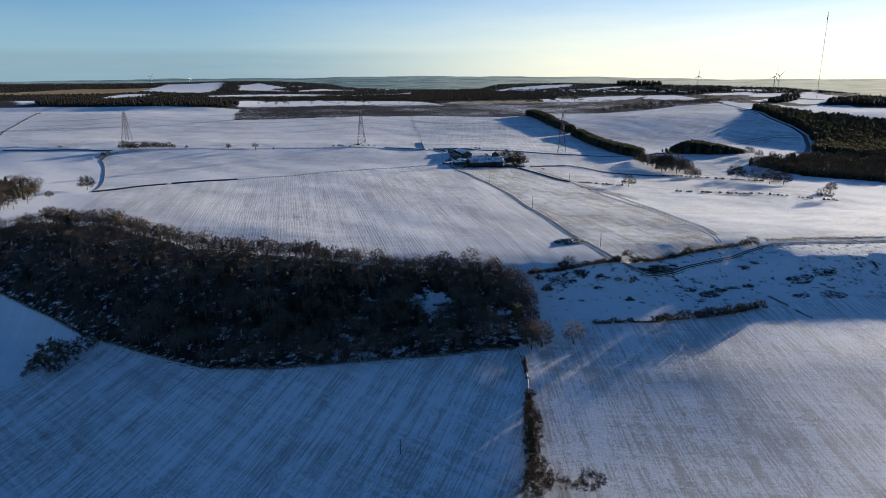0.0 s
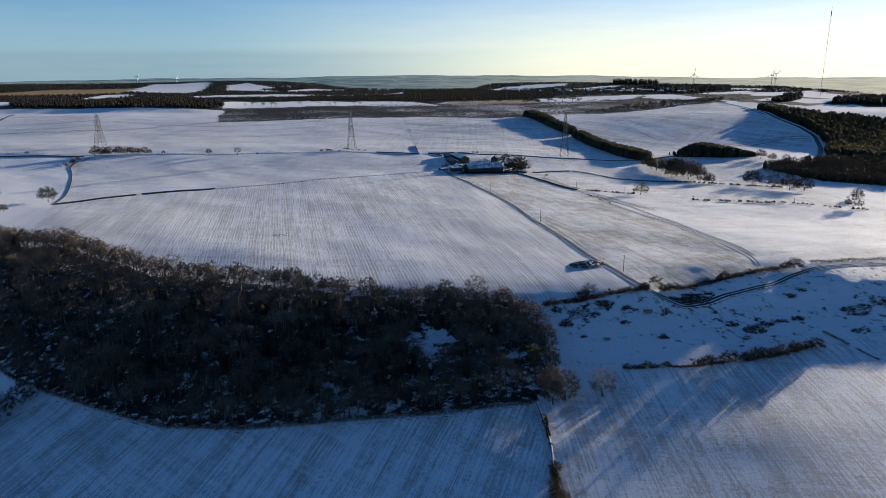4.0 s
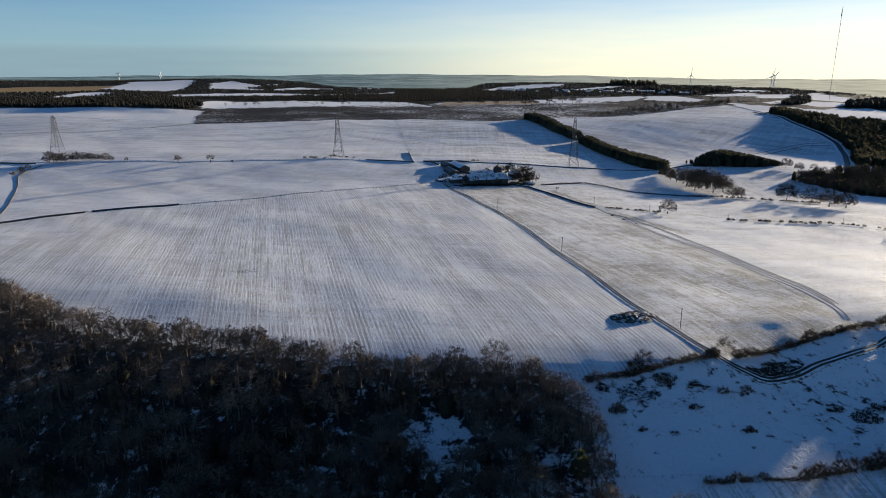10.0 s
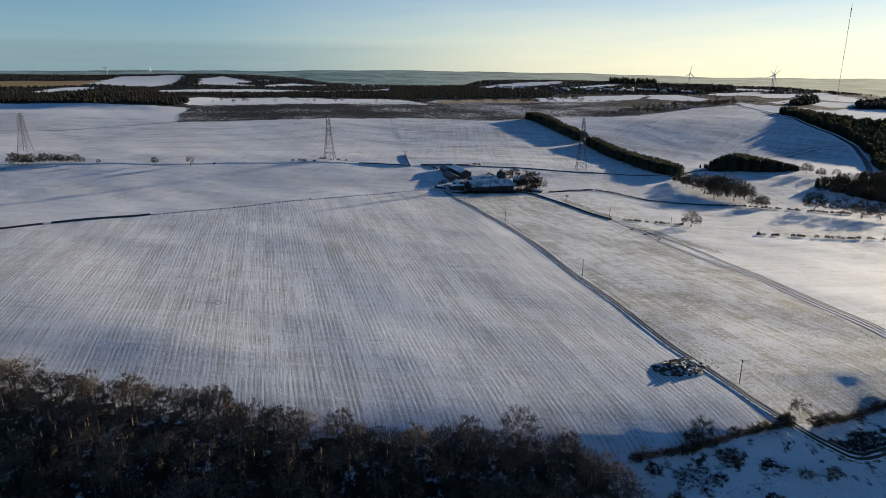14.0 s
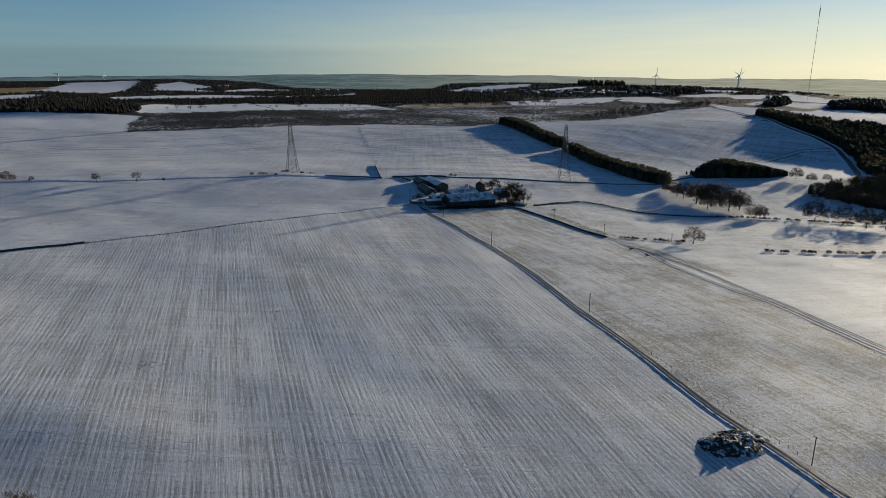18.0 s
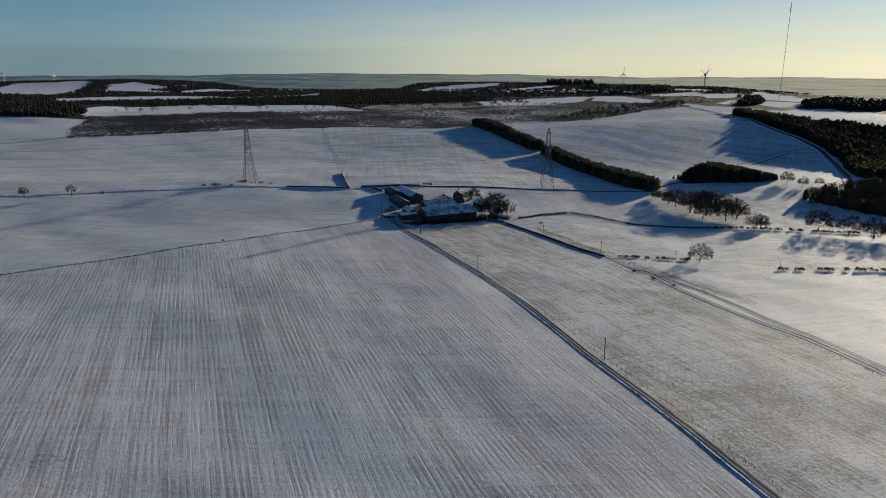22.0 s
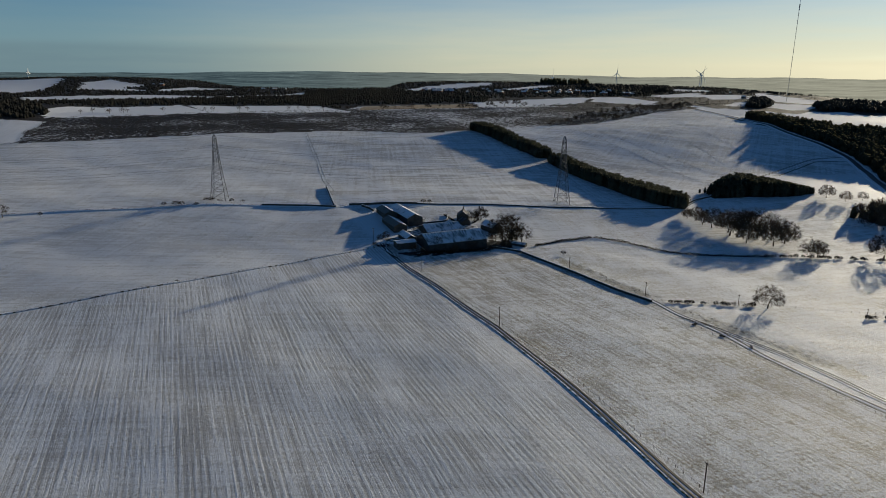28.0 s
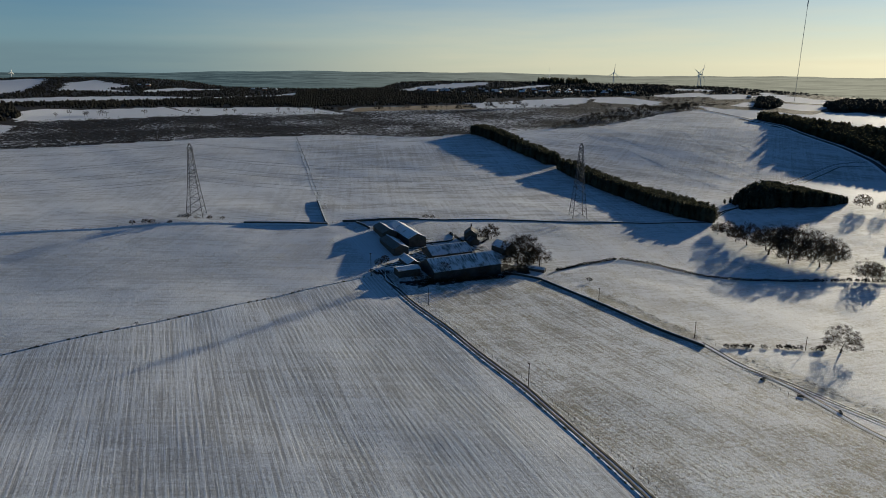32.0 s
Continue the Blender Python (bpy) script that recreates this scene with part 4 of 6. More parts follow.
# ---- poles, pylons, mast, turbines ----
def utility_pole(x, y, tall=9.0, turn=100, label="tall wooden utility pole with a short crossarm"):
    root = thing("utility_pole", (x, y, ground_z(x, y)), turn, label, "utility pole", "poles along the lane")
    vs, fs = [], []
    beam(vs, fs, (0, 0, -0.5), (0, 0, tall), 0.15, 0.11, 8)
    part("pole", (vs, fs), M_POST, root)
    bm = bmesh.new()
    box(bm, -0.75, 0.75, 0.09, 0.2, tall - 0.35, tall - 0.22)
    part("crossarm", bm, M_POST, root)
    for o in (-0.6, 0.0, 0.6):
        vs, fs = [], []
        beam(vs, fs, (o, 0.145, tall - 0.22), (o, 0.145, tall + 0.02), 0.05, 0.035, 6)
        part("insulator", (vs, fs), M_WHITE, root, "pale insulator")


for x, y in ((75.6, 619.1), (96.9, 501.4), (118.0, 379.2), (57, 706)):
    utility_pole(x, y)
for x, y, h in ((142, 706, 6.5), (162, 655, 7.5), (204, 640, 6.0), (262, 622, 5), (352, 613, 5)):
    utility_pole(x, y, h, 20, "slim wooden pole beside the hedge")
utility_pole(35.5, 754, 12.5, 10, "tall pole beside the farmyard entrance")
utility_pole(66.5, 305, 6.5, 40, "slim wooden pole near the wood")
utility_pole(-3, 212, 6.5, 40, "slim wooden pole in the lower field")


def lattice_pylon(x, y, tall, turn):
    """A four-legged lattice tower with three pairs of arms."""
    root = thing("pylon", (x, y, ground_z(x, y)), turn, "tall grey steel lattice electricity pylon in the snow", "pylon", "pylons across the fields")

    def half(z):
        return np.interp(z / tall, (0, 0.3, 0.6, 0.95, 1.0), (5.4, 3.7, 2.3, 1.2, 0.3))

    corner = ((-1, -1), (1, -1), (1, 1), (-1, 1))
    levels = [0, 0.13, 0.24, 0.33, 0.41, 0.48, 0.54, 0.60, 0.66, 0.72, 0.78, 0.84, 0.90, 0.95, 1.0]
    for sx, sy in corner:
        vs, fs = [], []
        rod(vs, fs, [(sx * half(a * tall), sy * half(a * tall), a * tall - (0.6 if a == 0 else 0)) for a in levels], [0.21 - 0.05 * a for a in levels])
        part("leg", (vs, fs), M_STEEL, root)
    vs, fs = [], []
    for a, b in zip(levels, levels[1:]):
        ha, hb = half(a * tall), half(b * tall)
        for (ax, ay), (bx, by) in zip(corner, corner[1:] + corner[:1]):
            beam(vs, fs, (ax * ha, ay * ha, a * tall), (bx * hb, by * hb, b * tall), 0.085, 0.085, 3)
            beam(vs, fs, (bx * ha, by * ha, a * tall), (ax * hb, ay * hb, b * tall), 0.085, 0.085, 3)
            beam(vs, fs, (ax * hb, ay * hb, b * tall), (bx * hb, by * hb, b * tall), 0.10, 0.10, 3)
    part("bracing", (vs, fs), M_STEEL, root)
    for lvl, reach in ((0.60, 6.6), (0.75, 7.6), (0.90, 5.6)):
        for s in (-1, 1):
            vs, fs = [], []
            z, h = lvl * tall, half(lvl * tall)
            tip = Vector((s * reach, 0, z + 0.3))
            for q in (-1, 1):
                beam(vs, fs, (s * h, q * h, z), tip, 0.16, 0.12, 3)
                beam(vs, fs, (s * h, q * h, z + 2.4), tip, 0.14, 0.1, 3)
                for u in (0.3, 0.6):
                    beam(vs, fs, Vector((s * h, q * h, z)).lerp(tip, u), Vector((s * h, q * h, z + 2.4)).lerp(tip, u), 0.06, 0.06, 3)
            arm = part("crossarm", (vs, fs), M_STEEL, root)
            vs, fs = [], []
            beam(vs, fs, tip, tip - Vector((0, 0, 3.6)), 0.12, 0.10, 5)
            part("insulator", (vs, fs), M_WIRE, arm, "hanging insulator string")
    return root


PYLONS = [(-382.5, 895, 39), (-67.7, 875.4, 47.5), (200.1, 868.5, 54)]
for x, y, h in PYLONS:
    lattice_pylon(x, y, h, 84)
PYLONS_ALL = [(-690, 915, 45)] + PYLONS
lattice_pylon(-690, 915, 45, 84)


def conductor(a, b, sag):
    vs, fs = [], []
    line = [Vector(a).lerp(Vector(b), i / 14) - Vector((0, 0, sag * 4 * (i / 14) * (1 - i / 14))) for i in range(15)]
    rod(vs, fs, line, [0.045] * 15, 3)
    tagged(new("power_line", mesh_from("power_line", vs, fs, M_WIRE)), "thin overhead power cable strung between pylons", "power line", "cables between the pylons")


for (xa, ya, ha), (xb, yb, hb) in zip(PYLONS_ALL[:3], PYLONS_ALL[1:4]):
    za, zb = ground_z(xa, ya), ground_z(xb, yb)
    for lvl, reach in ((0.60, 6.6), (0.75, 7.6), (0.90, 5.6)):
        for s in (-1, 1):
            conductor((xa, ya + s * reach, za + lvl * ha - 3.3), (xb, yb + s * reach, zb + lvl * hb - 3.3), 9)
    conductor((xa, ya, za + ha), (xb, yb, zb + hb), 7)


def tall_mast(x, y, top):
    z = ground_z(x, y)
    root = thing("radio_mast", (x, y, z), 0, "very tall slender pale radio mast", "radio mast")
    h = top - z
    vs, fs = [], []
    for i in range(3):
        a = 2 * math.pi * i / 3
        rod(vs, fs, [(0.55 * math.cos(a), 0.55 * math.sin(a), h * 0.94 * k / 12) for k in range(13)], [0.13] * 13)
    part("column", (vs, fs), M_MAST, root)
    vs, fs = [], []
    for k in range(70):
        z0, z1 = h * 0.94 * k / 70, h * 0.94 * (k + 1) / 70
        for i in range(3):
            a, b = 2 * math.pi * i / 3, 2 * math.pi * (i + 1) / 3
            beam(vs, fs, (0.55 * math.cos(a), 0.55 * math.sin(a), z0), (0.55 * math.cos(b), 0.55 * math.sin(b), z1), 0.055, 0.055, 3)
    part("lattice", (vs, fs), M_MAST, root)
    vs, fs = [], []
    beam(vs, fs, (0, 0, h * 0.90), (0, 0, h * 0.955), 1.05, 1.05, 10)
    part("aerial_drum", (vs, fs), M_MAST, root, "wider drum near the top")
    vs, fs = [], []
    beam(vs, fs, (0, 0, h * 0.955), (0, 0, h), 0.45, 0.35, 8)
    part("top_aerial", (vs, fs), M_WHITE, root, "pale aerial cylinder")


tall_mast(1027.5, 1665, 234.5)


def wind_turbine(x, y, hub, blade, spin, facing):
    z = ground_z(x, y)
    root = thing("wind_turbine", (x, y, z), facing, "slender pale wind turbine standing on far fields", "wind turbine", "wind turbines on the skyline")
    vs, fs = [], []
    beam(vs, fs, (0, 0, -2), (0, 0, hub - z), 2.1, 1.2, 12)
    part("tower", (vs, fs), M_WHITE, root)
    bm = bmesh.new()
    box(bm, -1.6, 1.6, -3.0, 5.5, hub - z - 1.2, hub - z + 2.2)
    bmesh.ops.bevel(bm, geom=bm.edges[:], offset=0.5, segments=2, affect="EDGES")
    part("nacelle", bm, M_WHITE, root)
    vs, fs = [], []
    beam(vs, fs, (0, -2.5, hub - z + 0.5), (0, -4.6, hub - z + 0.5), 1.5, 0.5, 10)
    rotor = part("hub", (vs, fs), M_WHITE, root)
    for i in range(3):
        a = radians(spin + 120 * i)
        d, s = Vector((math.sin(a), 0, math.cos(a))), Vector((math.cos(a), 0, -math.sin(a)))
        c = Vector((0, -3.6, hub - z + 0.5))
        vs = []
        for u, w, t in ((0.0, 1.3, 0.8), (0.12, 2.3, 0.6), (0.5, 1.6, 0.4), (1.0, 0.5, 0.2)):
            p = c + d * (blade * u)
            vs += [p - s * w, p + Vector((0, -t, 0)), p + s * w * 0.5, p + Vector((0, t, 0))]
        fs = [(4 * k + j, 4 * k + (j + 1) % 4, 4 * k + 4 + (j + 1) % 4, 4 * k + 4 + j) for k in range(3) for j in range(4)] + [(12, 13, 14, 15)]
        part("blade", (vs, fs), M_WHITE, rotor)


for x, y, hub, blade, spin, facing in ((1419, 3321, 61, 40, 5, 12), (1500, 2750, 63, 42, 20, 25), (1700, 3080, 62, 42, 55, 20), (1096, 3299, 45, 38, -15, 60), (-1243, 3251, 76, 16, 40, 40), (-1120, 3420, 69, 16, 10, 70)):
    wind_turbine(x, y, hub, blade, spin, facing)


# ---- trees ----
def bare_tree_parts(seed, tall, spread, limbs=6, fork=0.28, dense=1.0, thick=1.0, tips=0):
    """A winter tree: trunk and limbs reach for points spread through a domed crown; the limbs are one mesh, twigs another."""
    rng = random.Random(seed)
    wood_v, wood_f, twig_v, twig_f = [], [], [], []
    top = Vector((rng.gauss(0, 0.03) * tall, rng.gauss(0, 0.03) * tall, tall * fork))
    r0 = tall * 0.026
    beam(wood_v, wood_f, (0, 0, -0.4), top * 0.5, r0 * 1.25, r0, 7)
    beam(wood_v, wood_f, top * 0.5, top, r0, r0 * 0.85, 7)
    spots, sizes = [top], [r0 * 0.8]
    mid_z, up, down = tall * (fork + (1 - fork) * 0.36), tall * (1 - fork) * 0.62, tall * (1 - fork) * 0.42

    def crown_point(lo, hi):
        a, u = rng.uniform(0, 2 * math.pi), rng.uniform(-0.75, 1.0)
        out = rng.uniform(lo, hi) ** 0.45 * rng.uniform(0.92, 1.05)
        q = math.sqrt(max(0.02, 1 - u * u)) * out
        return Vector((spread * q * math.cos(a), spread * q * math.sin(a), mid_z + (up if u > 0 else down) * u * out))

    def reach(goal, share, bend):
        pts = np.array([tuple(s) for s in spots])
        cost = np.linalg.norm(pts - np.array(goal), axis=1) + 0.35 * np.maximum(0, pts[:, 2] - goal.z)
        n = int(np.argmin(cost))
        a, r = spots[n], max(sizes[n] * share, tall * 0.0016)
        m = a.lerp(goal, 0.5) + Vector((rng.gauss(0, bend), rng.gauss(0, bend), rng.uniform(0, 1.2) * bend)) * (goal - a).length
        sides = 5 if r > 0.07 else 3
        beam(wood_v, wood_f, a, m, r, r * 0.8, sides)
        beam(wood_v, wood_f, m, goal, r * 0.8, r * 0.5, sides)
        spots.extend((m, goal)); sizes.extend((r * 0.8, r * 0.55))
        return a

    for i in range(limbs):
        a = 2 * math.pi * (i + rng.uniform(-0.3, 0.3)) / limbs
        q = rng.uniform(0.3, 0.55) * spread
        reach(Vector((q * math.cos(a), q * math.sin(a), mid_z + rng.uniform(-0.25, 0.45) * up)), 0.55, 0.08)
    for _ in range(36):
        reach(crown_point(0.2, 0.75), 0.55, 0.1)
    for _ in range(tips or int(85 * min(dense, 1.4))):
        goal = crown_point(0.12, 1.0)
        a = reach(goal, 0.6, 0.12)
        out = (goal - Vector((0, 0, tall * fork))).normalized()
        k = max(tall, 9.5) / 12
        for _ in range(int(22 * dense)):
            p = a.lerp(goal, rng.uniform(0.1, 1.05)) + Vector((rng.gauss(0, 1), rng.gauss(0, 1), rng.gauss(0, 1))) * (0.3 if tips else 0.18) * k
            d = (out * 0.7 + Vector((rng.gauss(0, 0.6), rng.gauss(0, 0.6), rng.gauss(0.1, 0.55)))).normalized()
            s = d.orthogonal().normalized() * rng.uniform(0.02, 0.045) * thick * tall / 12
            q = p + d * rng.uniform(0.4, 1.15) * k
            n = len(twig_v)
            twig_v.extend((p - s, p + s, q))
            twig_f.append((n, n + 1, n + 2))
    return (wood_v, wood_f), (twig_v, twig_f)


def bare_tree(seed, tall, spread, label, group="", twig=None, limbs=6, fork=0.28, dense=1.0, thick=1.0, tips=0, kind="tree"):
    w, t = bare_tree_parts(seed, tall, spread, limbs, fork, dense, thick, tips)
    root = thing(kind, (0, 0, 0), 0, label, kind, group)
    part("trunk", w, M_BARK, root)
    part("crown", t, twig or M_TWIG, root)
    return root


def conifer(seed, tall, wide, label, group="", tiers=8, mat=None):
    """A trunk with whorls of drooping, ragged boughs."""
    rng = random.Random(seed)
    root = thing("conifer", (0, 0, 0), 0, label, "conifer", group)
    vs, fs = [], []
    beam(vs, fs, (0, 0, -0.4), (0, 0, tall * 0.95), tall * 0.018, 0.03, 6)
    part("trunk", (vs, fs), M_BARK, root)
    vs, fs = [], []
    beam(vs, fs, (0, 0, tall * 0.12), (0, 0, tall * 0.5), wide * 0.55, wide * 0.72, 7)
    beam(vs, fs, (0, 0, tall * 0.5), (0, 0, tall * 0.93), wide * 0.72, wide * 0.12, 7)
    for _ in range(tiers * 95):
        u = rng.random() ** 0.8
        a = rng.uniform(0, 2 * math.pi)
        r = wide * (0.28 + 0.8 * math.sin(math.pi * min(1.0, 0.30 + 0.68 * u)) ** 0.8) * rng.uniform(0.7, 1.08)
        p = Vector((r * math.cos(a), r * math.sin(a), tall * (0.10 + 0.88 * u)))
        d = Vector((math.cos(a), math.sin(a), rng.uniform(-0.4, 0.9))).normalized()
        s = Vector((-math.sin(a), math.cos(a), rng.uniform(-0.5, 0.5))).normalized() * rng.uniform(0.14, 0.34)
        k = len(vs)
        vs += [p - s - d * 0.35, p + s - d * 0.35, p + d * rng.uniform(0.25, 0.6) + Vector((0, 0, rng.uniform(-0.2, 0.35)))]
        fs.append((k, k + 1, k + 2))
    part("crown", (vs, fs), mat or M_NEEDLE, root)
    return root


def stand(ob, x, y, turn, scale=1.0):
    """Put a copy of a tree at a place on the land."""
    m = pose(x, y, ground_z(x, y), 0, 0, turn)
    o = copy_thing(ob, m)
    o.scale = (scale, scale, scale * (0.95 + 0.1 * ((turn * 7) % 1)))
    return o


def drop_kind(kinds):
    """Take the patterns away once their copies stand."""
    for k in kinds:
        for o in (*k.children_recursive, k):
            bpy.data.objects.remove(o)


# the long wood on the bank
WOOD_LABEL = "bare brown deciduous tree in the dark wood on the bank"
wood_kinds = [bare_tree(100 + i, 12.5, 4.2 + 0.4 * (i % 3), WOOD_LABEL, "trees of the wood", (M_WOODTWIG, M_TWIG_RED)[i % 2], 5, 0.3, 0.55, 1.3) for i in range(6)]
wood_firs = [conifer(140 + i, 12.5, 2.6, "dark conifer among bare trees in the wood", "conifers of the wood", 9) for i in range(2)]
rng = random.Random(11)
wx, wy = [p[0] for p in WOOD], [p[1] for p in WOOD]
stood = []
tries = 0
while len(stood) < 120 and tries < 9000:
    tries += 1
    x, y = rng.uniform(-240, 64), rng.uniform(272, 470)
    if not inside(np.array(x), np.array(y), WOOD) or clearing(x, y):
        continue
    if any((x - a) ** 2 + (y - b) ** 2 < 7.6 ** 2 for a, b in stood):
        continue
    stood.append((x, y))
    grove = math.sin(x * 0.045) + math.sin(y * 0.07 + x * 0.02)
    if rng.random() < (0.30 if grove > 0.6 else 0.05):
        stand(rng.choice(wood_firs), x, y, rng.uniform(0, 360), rng.uniform(0.7, 1.05))
    else:
        stand(rng.choice(wood_kinds), x, y, rng.uniform(0, 360), rng.uniform(0.72, 1.05))
# the row of rounder trees along the wood's upper edge
edge_kinds = [bare_tree(160 + i, 12.5, 6.0, "round-crowned bare tree at the upper edge of the wood", "edge trees of the wood", M_WOODTWIG, 7, 0.2, 0.8, 1.3, 210) for i in range(3)]
upper = resample(WOOD[14:28] + WOOD[:1], 6.4)
for i, p in enumerate(upper):
    stand(edge_kinds[i % 3], p.x + rng.uniform(-1.5, 1.5), p.y - 3.0 + rng.uniform(-2.5, 1.5), rng.uniform(0, 360), rng.uniform(0.66, 0.92) + (0.26 if p.x < -120 else 0.14 if p.x < -30 else 0.0))
stand(edge_kinds[0], 35.2, 351.7, 40, 1.08)
stand(edge_kinds[1], 20, 351.0, 140, 0.95)
stand(edge_kinds[2], -58, 371.0, 80, 0.95)
stand(edge_kinds[0], 48, 347.0, 200, 0.85)

# undergrowth on the wood's floor
rng2 = random.Random(17)
uv, uf = [], []
count = 0
while count < 1500:
    x, y = rng2.uniform(-300, 60), rng2.uniform(274, 470)
    if not inside(np.array(x), np.array(y), WOOD) or clearing(x, y):
        continue
    count += 1
    a, b = twig_cloud(rng2, 16, (x, y, ground_z(x, y) + 0.7), (1.6, 1.6, 0.9), 1.3, 0.05)
    k = len(uv)
    uv += a
    uf += [tuple(j + k for j in f) for f in b]
tagged(new("undergrowth", mesh_from("undergrowth", uv, uf, M_TWIG)), "tangled brown undergrowth on the snowy floor of the wood", "undergrowth", kind="stuff")

# ivy-clad tree and field-corner trees
ivy = bare_tree(181, 10, 3, "tree wrapped in green ivy at the corner of the wood", "", M_IVY, 5, 0.1, 3.2, 2.2)
stand(ivy, 54.5, 303, 10, 1.15)
corner_kinds = [bare_tree(190 + i, 13, 5.6, "bare round tree at the corner of the shaded field", "field corner trees", M_TWIG, 6, 0.16, 0.9, 1.2, 300) for i in range(2)]
stand(corner_kinds[0], 63.3, 279.5, 30, 1.1)
stand(corner_kinds[1], 79, 280.5, 200, 1.05)
bushes = [bare_tree(200 + i, 4.2, 3.0, "bare rounded brown bush growing out of the snow", "bushes of banks and hedge lines", (M_TWIG_RED, M_TWIG)[i % 2], 6, 0.08, 1.1, 3.0, 62, "bush") for i in range(3)]
for i, (x, y, s) in enumerate(((117, 337, 0.8), (126, 337, 0.9), (129.5, 362, 1.3), (92, 352, 1.5), (88, 349, 1.2), (97, 343, 0.8), (213, 378, 1.6), (208, 377, 1.3), (170, 370, 0.9), (166, 367, 0.7), (118, 319, 0.55), (76, 331, 0.9),
                                (-158, 326, 1.4), (-163, 324, 1.6), (49.5, 225, 1.3), (49, 220, 1.7), (48, 214, 1.5), (47.5, 208, 1.2), (46.5, 200, 1.3), (46, 194, 1.7), (45, 187, 2.0), (50, 188, 1.6), (55, 187, 1.2), (64, 187, 1.7), (42, 183, 1.8), (60, 186, 1.0))):
    stand(bushes[i % 3], x, y, 77 * i % 360, s)
# round bushes that make up the hedges on the shaded bank, the crest and between the lower fields
hedge_rows = (([(95, 298.5), (112, 298)], 3.0, 0.5, 0.85), ([(124, 298), (135, 299), (149, 301)], 2.6, 0.7, 1.1), ([(154, 301.5), (162, 302.5), (172, 306), (184, 309)], 2.6, 0.95, 1.4), (CREST, 3.4, 0.55, 1.0), (CREST_EAST[:4], 3.6, 0.5, 0.95), ([(51, 240), (49, 226), (47, 212), (44, 190)], 2.8, 0.5, 1.1), ([(53, 268), (52, 254)], 4.0, 0.35, 0.55))
pasture_rows = (([(166, 644), (176, 644), (186, 643), (201, 641.5), (212, 639)], 3.0, 0.4, 0.58), ([(261, 621), (300, 617), (349, 611), (402, 585)], 3.6, 0.4, 0.62), ([(290, 733), (333, 727), (420, 704)], 3.2, 0.4, 0.6))
# small, close-twigged bushes of the pasture hedges
hedge_bushes = [bare_tree(210 + i, 4.2, 3.2, "small dense dark bush in a gappy pasture hedge", "bushes of the pasture hedges", M_HEDGE, 6, 0.05, 1.6, 3.4, 70, "bush") for i in range(2)]
for line, step, lo, hi, kinds in [row + (bushes,) for row in hedge_rows] + [row + (hedge_bushes,) for row in pasture_rows]:
    for i, p in enumerate(resample(line, step)):
        if rng.random() < 0.82:
            stand(kinds[i % len(kinds)], p.x + rng.uniform(-0.9, 0.9), p.y + rng.uniform(-0.9, 0.9), rng.uniform(0, 360), rng.uniform(lo, hi))

# lone trees of the pastures
oaks = [bare_tree(220 + i, 11, 6.4, "broad bare oak standing in a snowy pasture", "pasture trees", M_TWIG, 8, 0.15, 0.85, 1.05, 420) for i in range(4)]
for i, (x, y, s) in enumerate(((217.5, 636, 1.2), (291, 831, 0.7), (294.5, 823, 1.05), (289, 827, 0.8), (296, 804, 1.55), (293, 812, 1.1), (299, 786, 2.0), (301, 769, 1.35), (309, 778, 2.1), (320, 783, 2.2), (316, 760, 1.75), (328, 764, 1.65), (325, 775, 1.9), (312, 790, 1.8), (304, 795, 1.5),
                                (320, 729, 1.35), (327, 731, 1.1), (370, 722, 1.75), (384, 707, 1.6), (396, 696, 1.6), (408, 690, 1.5), (392, 590, 1.25), (466, 886, 1.2), (473, 871, 0.95), (492, 872, 0.8), (430, 640, 1.0), (436, 790, 1.1), (428, 800, 0.9), (446, 778, 1.1),
                                (-300, 604, 1.3), (-312, 562, 0.6), (-390, 560, 1.0))):
    stand(oaks[i % 4], x, y, 61 * i % 360, s)
field_trees = [bare_tree(232 + i, 9.5, 4.3, "round-crowned bare tree with a clear trunk on the field bank", "trees along the upper field", M_TWIG, 6, 0.3, 0.8, 1.9, 150) for i in range(2)]
for i, (x, y, s) in enumerate(((-232, 835, 0.95), (-199.5, 838, 1.05), (-284, 833, 0.6), (-177, 839, 0.38))):
    stand(field_trees[i % 2], x, y, 61 * i % 360, s)
thorns = [bare_tree(240 + i, 4.0, 2.6, "small wind-bent thorn tree on the hedge line", "thorns by the hedge", M_TWIG, 5, 0.3, 1.2) for i in range(2)]
for i, (x, y, s) in enumerate(((-103, 856, 0.9), (-95, 855, 1.1), (-91, 855, 1.0), (-81, 855, 0.7), (-76, 866, 0.9), (-72, 866, 1.0), (-66, 864, 0.8), (-58, 864, 0.8), (-50, 863, 0.7), (83, 854, 1.0), (88, 855, 0.9), (150, 735, 0.7), (-440, 834, 1.0), (-68, 702, 0.35))):
    stand(thorns[i % 2], x, y, 97 * i % 360, s)
for i, (x, y, q) in enumerate(((132, 1572, 1.5), (213, 1568, 1.4), (268, 1541, 1.7), (286, 1547, 2.0), (332, 1579, 1.9), (364, 1594, 2.3), (387, 1591, 2.1), (402, 1588, 1.4), (300, 1560, 1.2))):
    stand(thorns[i % 2], x, y, 83 * i % 360, 1.9 * q)
